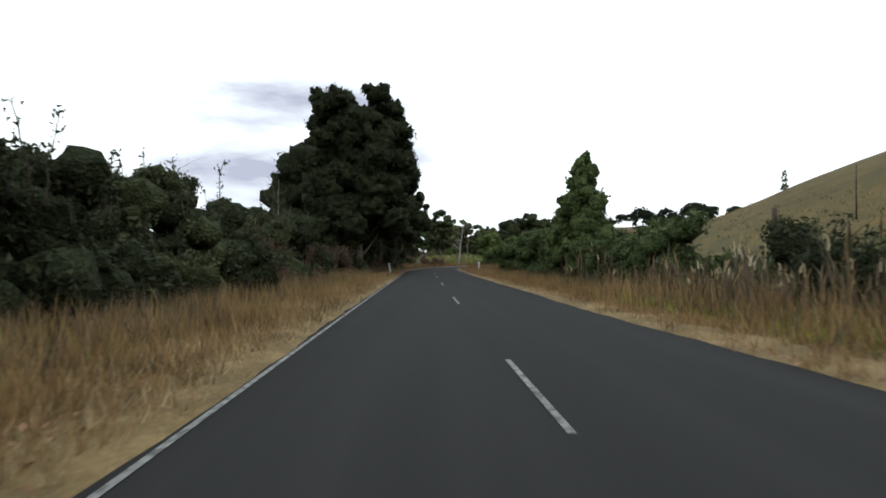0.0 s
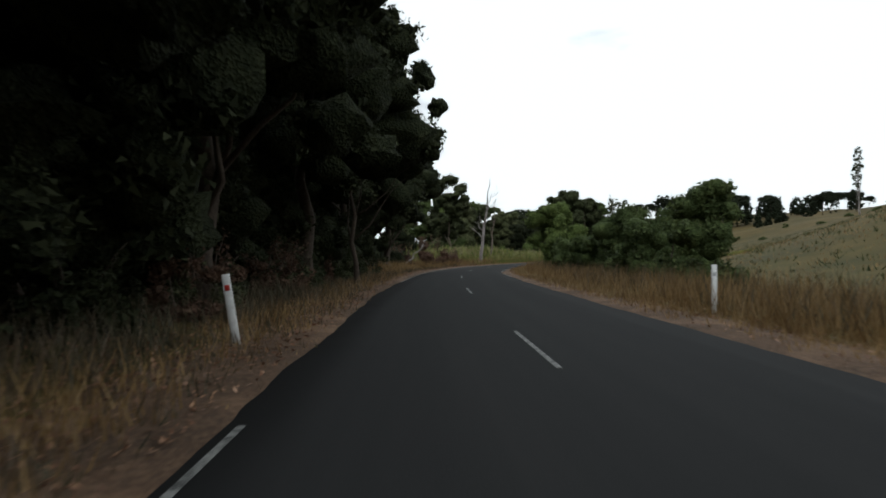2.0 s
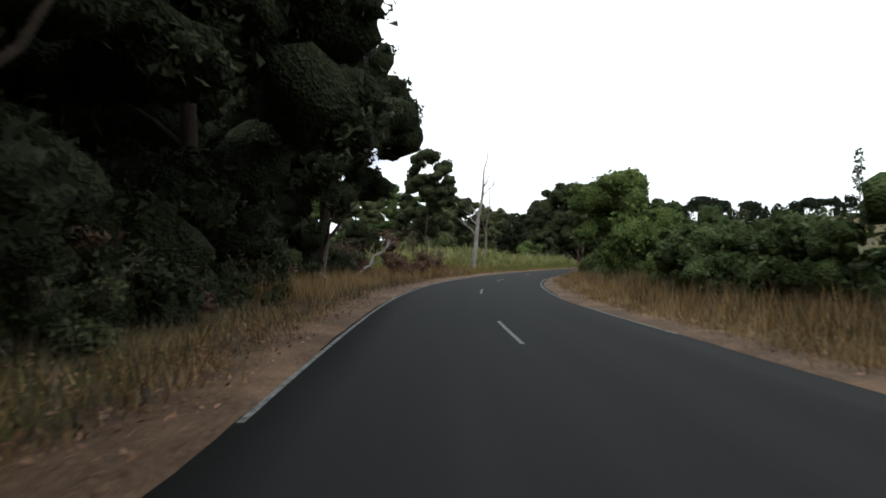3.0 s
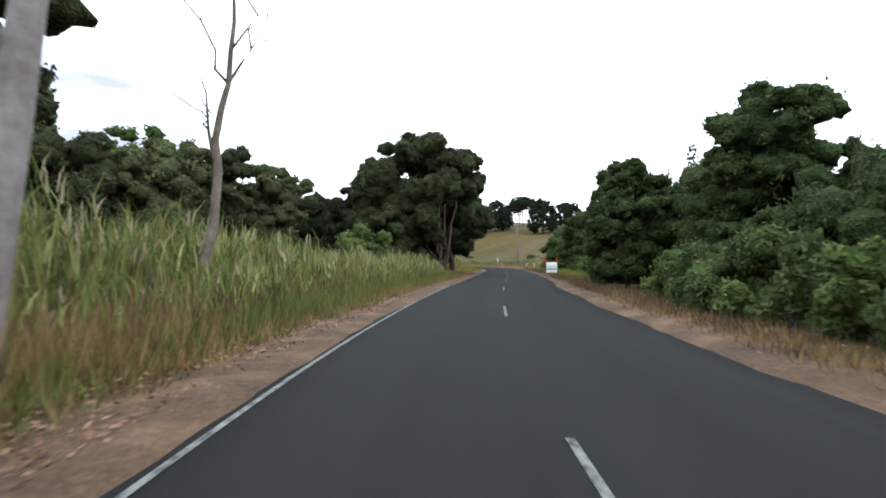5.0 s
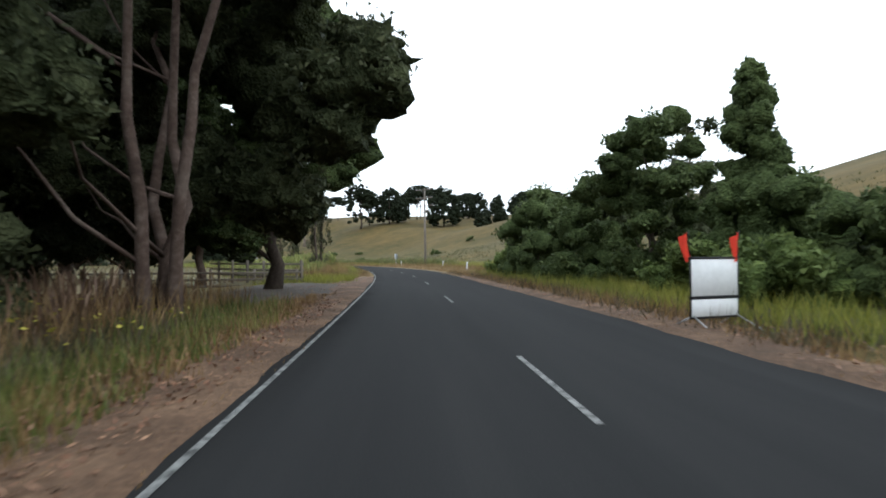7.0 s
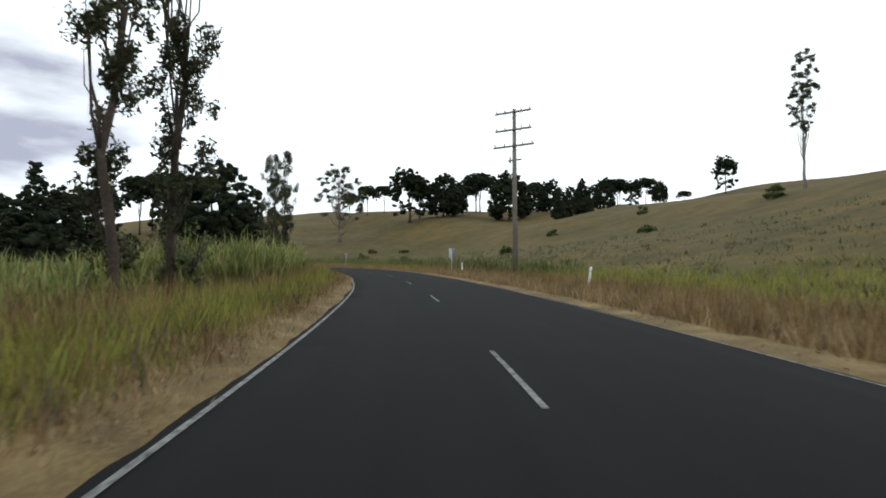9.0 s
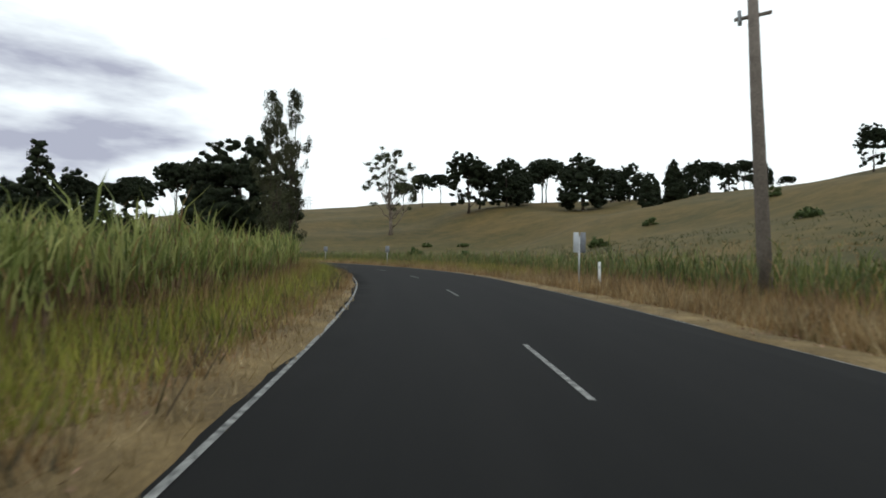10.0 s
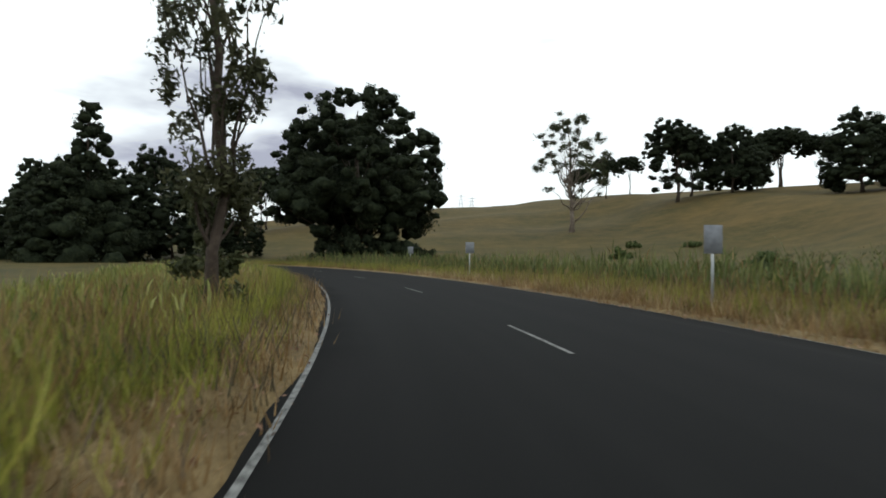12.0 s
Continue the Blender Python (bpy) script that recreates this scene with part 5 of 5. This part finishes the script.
for i, (x, y) in enumerate(((104, 352), (112, 348), (96, 338), (128, 300), (140, 285), (118, 262), (132, 250), (108, 288), (150, 262), (92, 300), (146, 236), (136, 229))):
    bush("hill_shrub", "small dark shrub on the pasture slope", x, y, 1.6, R.uniform(1.2, 2.0), L_HEDGE, 700, 0.2, 520 + i, 8)


def pylon(x, y, height):
    z = float(land(np.array([x]), np.array([y]))[0])
    ob = thing("power_pylon", x, y, z, "distant grey steel lattice power pylon", "pylon")
    for sx in (-1, 1):
        for sy in (-1, 1):
            g = Geo()
            tube(g, [(sx * 3, sy * 3, 0), (sx * 0.6, sy * 0.6, height)], [0.22, 0.15], 5)
            part("leg", g, GREYMETAL, ob)
    for k in range(3):
        g = Geo()
        zz = height * (0.68 + 0.13 * k)
        tube(g, [(-5, 0, zz), (0, 0, zz + 0.6), (5, 0, zz)], [0.15, 0.25, 0.15], 5)
        part("arm", g, GREYMETAL, ob)


pylon(138.0, 854.0, 30.0)
pylon(150.0, 860.0, 26.0)

# ---- field post and thin pole right of the start
for (x, y, h, r) in ((11.4, 20.3, 3.0, 0.11), (31.0, 44.0, 4.2, 0.06)):
    z = float(land(np.array([x]), np.array([y]))[0])
    ob = thing("field_post", x, y, z - 0.1, "dark weathered timber field post on the slope", "post")
    g = Geo()
    tube(g, [(0, 0, -0.3), (0.02, 0, h * 0.6), (0.08, 0, h)], [r, r * 0.95, r * 0.8], 8)
    part("stake", g, BARK_D, ob, smooth=True)

# ---------------------------------------------------------------- grasses and litter
grass("dry_grass", "tan dry roadside grass", [
    (-10, 44, -9.5, -4.6, 8500, 0.25, 0.85, 1.0), (-10, 44, -5.2, -3.8, 3500, 0.15, 0.5, 0.6), (-10, 46, -5.4, -3.1, 7500, 0.10, 0.36, 0.3), (45, 80, -5.2, -3.3, 1500, 0.1, 0.4, 0.9), (82, 106, -8.5, -4.4, 3800, 0.4, 1.0, 0.5),
    (-10, 18, 4.6, 8.5, 3200, 0.3, 1.1, 0.8), (16, 50, 4.0, 5.8, 3200, 0.25, 0.75, 0.5), (50, 60, 4.2, 8.5, 1500, 0.3, 1.0, 0.7), (60, 108, 4.0, 8.5, 5200, 0.3, 0.9, 0.4), (-10, 130, 3.1, 4.6, 8000, 0.08, 0.32, 0.3), (200, 300, 4.2, 5.8, 7000, 0.1, 0.4, 0.3),
    (108, 172, -5.0, -3.7, 3800, 0.10, 0.4, 0.6), (102, 119, -8.5, -4.3, 3200, 0.5, 1.1, 0.1), (110, 172, -8.4, -5.6, 4200, 0.5, 1.25, 0.3), (130, 205, 3.6, 5.2, 2600, 0.12, 0.45, 0.7), (196, 300, 4.6, 9.5, 11500, 0.3, 0.85, 0.6),
    (196, 330, -5.6, -3.3, 11000, 0.10, 0.42, 0.15), (196, 300, -8.5, -4.8, 6500, 0.5, 1.1, 0.6), (240, 360, 4.0, 7.0, 5000, 0.2, 0.6, 0.6)], TAN, 0.022, 0.35, 601, 1, 4)
grass("green_grass", "short green roadside grass", [
    (205, 330, -5.0, -3.7, 6500, 0.10, 0.45, 0.5), (186, 205, -9.0, -4.0, 3000, 0.15, 0.5, 0.4), (160, 200, 4.6, 8.0, 3500, 0.3, 0.7, 0.4), (0, 50, 4.2, 7.0, 1600, 0.15, 0.5, 0.9),
    (205, 330, -6.6, -4.2, 12000, 0.25, 0.8, 0.4), (225, 340, 7.5, 22.0, 9000, 0.4, 1.0, 0.4), (194, 236, 8.5, 26.0, 4500, 0.25, 0.7, 0.9), (255, 350, 4.8, 8.0, 5000, 0.4, 0.9, 0.5), (264, 330, -13.0, -4.2, 7000, 0.3, 0.9, 0.5), (-10, 46, -9.0, -4.4, 2200, 0.2, 0.55, 1.2)], LIME, 0.025, 0.4, 602, 1, 4)
grass("meadow_grass", "rank green meadow grass in front of the reeds", [
    (112, 156, -8.0, -4.2, 9000, 0.2, 0.75, 0.6), (110, 168, -5.0, -3.75, 3500, 0.08, 0.35, 0.7), (152, 171, -8.0, -4.3, 2200, 0.15, 0.5, 0.7)], MEADOW, 0.025, 0.4, 604, 1, 4)
grass("roadside_weeds", "dark weathered roadside weeds and stalks", [
    (-10, 66, -9.0, -4.6, 4600, 0.3, 0.9, 0.7), (-10, 66, -5.6, -3.2, 3200, 0.08, 0.3, 0.8), (60, 112, -9.0, -3.6, 4500, 0.1, 0.5, 0.5), (-10, 108, 4.6, 9.0, 5200, 0.3, 1.1, 0.8),
    (102, 205, 3.3, 5.4, 2600, 0.1, 0.5, 0.6), (150, 166, -8.5, -5.0, 2600, 0.2, 0.55, 0.3), (196, 330, -7.5, -3.4, 3600, 0.2, 0.8, 0.6), (196, 330, 4.8, 9.5, 1800, 0.3, 0.9, 0.7)], WEED, 0.022, 0.45, 605, 1, 5, 0.15)
grass("flattened_grass", "flattened dry grass along the asphalt edge", [
    (-5, 47, -5.0, -3.12, 7500, 0.05, 0.16, 0.2), (52, 110, -5.0, -3.1, 3000, 0.04, 0.12, 0.6), (-5, 110, 3.2, 5.0, 6000, 0.05, 0.16, 0.3), (196, 330, -5.2, -3.55, 7000, 0.05, 0.18, 0.2), (196, 310, 4.0, 5.6, 5000, 0.05, 0.16, 0.3),
    (104, 205, 3.0, 4.8, 5500, 0.03, 0.12, 0.3), (108, 176, -4.6, -2.95, 5500, 0.03, 0.10, 0.3), (46, 110, -4.6, -2.95, 2500, 0.03, 0.1, 0.4)], TAN, 0.025, 1.0, 607, 1, 4, 0.1)
grass("straw_grass", "pale straw-coloured grass beside the asphalt", [
    (196, 242, -4.9, -2.98, 6500, 0.05, 0.22, 0.2), (240, 330, -5.0, -3.5, 7000, 0.06, 0.26, 0.2), (196, 310, 4.3, 6.8, 8000, 0.15, 0.6, 0.4), (-5, 44, -4.8, -3.0, 4600, 0.05, 0.26, 0.4), (60, 108, 3.4, 5.4, 2500, 0.06, 0.3, 0.4)], GOLD, 0.03, 0.6, 608, 1, 4, 0.1)
grass("hill_tussocks", "tan and olive tussocks over the pasture slope", [(-5, 130, 9.5, 45, 5000, 0.1, 0.4, 0.9), (195, 300, 9.5, 35, 5000, 0.12, 0.35, 0.9)], TAN, 0.05, 0.5, 606, 1, 4, 0.25)
grass("bracken", "dark green bracken patches over the foot of the slope", [(192, 320, 13, 52, 3400, 0.2, 0.6, 1.4), (0, 130, 12, 40, 1600, 0.2, 0.5, 1.4)], BRACKEN, 0.09, 0.8, 609, 1, 5, 0.35)
reeds("reeds", "tall green reeds with straw stems and pale plumes", [(108, 132, -11.0, -6.8, 4000, 1.5, 2.25, 0.0), (130, 162, -11.0, -6.8, 4800, 1.2, 1.85, 0.0), (108, 160, -16.0, -11.0, 2000, 1.5, 2.2, 0.0), (112, 160, -8.0, -5.3, 3800, 0.8, 1.5, 0.3)], 611)
reeds("dead_reeds", "short brown dead reeds under the great gum", [(158, 170, -9.5, -6.4, 1300, 0.6, 1.15, 0.3)], 614, leaf=STRAW)
reeds("reeds", "tall green reeds with brown lower stems", [(222, 274, -10.5, -6.0, 10500, 1.25, 1.9, 0.0), (200, 224, -14.0, -7.0, 2600, 0.7, 1.2, 0.3), (272, 330, -14.0, -5.0, 4200, 0.4, 0.85, 0.3), (222, 272, -18.0, -10.5, 2800, 1.2, 1.75, 0.0)], 612, head=False)
reeds("reeds", "green reeds along the outside of the bend", [(238, 345, 7.0, 13.0, 8500, 0.8, 1.5, 0.5)], 613, leaf=REED_SHADE, head=False)
reeds("tall_dry_grass", "tall pinkish dry grass with pale feathery heads", [(1, 26, 5.4, 8.6, 1000, 0.7, 1.5, 0.8)], 615, leaf=WEED, stem=TAN)


def litter(bands, seed):
    rng = np.random.default_rng(seed)
    g = Geo()
    for s0, s1, d0, d1, n in bands:
        p, _, d = scatter(rng, n, s0, s1, d0, d1, 0.5, 2.0, seed)
        p[:, 2] = np.where(np.abs(d) < 5.4, 0.045, p[:, 2] + 0.05) + rng.uniform(0, 0.02, len(p))
        leaves(g, rng, p, np.tile([0, 0, 2.5], (len(p), 1)), 0.038, 1.9, True)
    return tagged(part("leaf_litter", g, LITTER), "fallen brown gum leaves and bark along the verge", "leaf litter", kind="stuff")


litter([(-5, 60, -5.2, -3.0, 5000), (46, 114, -7.8, -3.0, 24000), (110, 172, -5.0, -3.1, 16000), (100, 205, 3.0, 4.8, 7000), (-5, 100, 3.0, 4.4, 5000), (165, 205, -8, -3.1, 3500), (200, 300, -5, -3.1, 4500), (200, 300, 3.6, 5.2, 3500)], 621)


def flowers(seed):
    rng = np.random.default_rng(seed)
    g = Geo()
    p = np.stack([rng.uniform(21.5, 27.5, 420), rng.uniform(153.0, 162.0, 420), np.zeros(420)], -1)
    s, d = along(p[:, 0], p[:, 1])
    p = p[d < -4.6]
    p[:, 2] = land(p[:, 0], p[:, 1]) + rng.uniform(0.35, 0.7, len(p))
    leaves(g, rng, p, np.tile([0, 0, 3.0], (len(p), 1)), 0.07, 1.0, True)
    return tagged(part("wild_flowers", g, L_YELLOW), "small yellow wild flowers in the verge grass", "flowers", kind="stuff")


flowers(631)
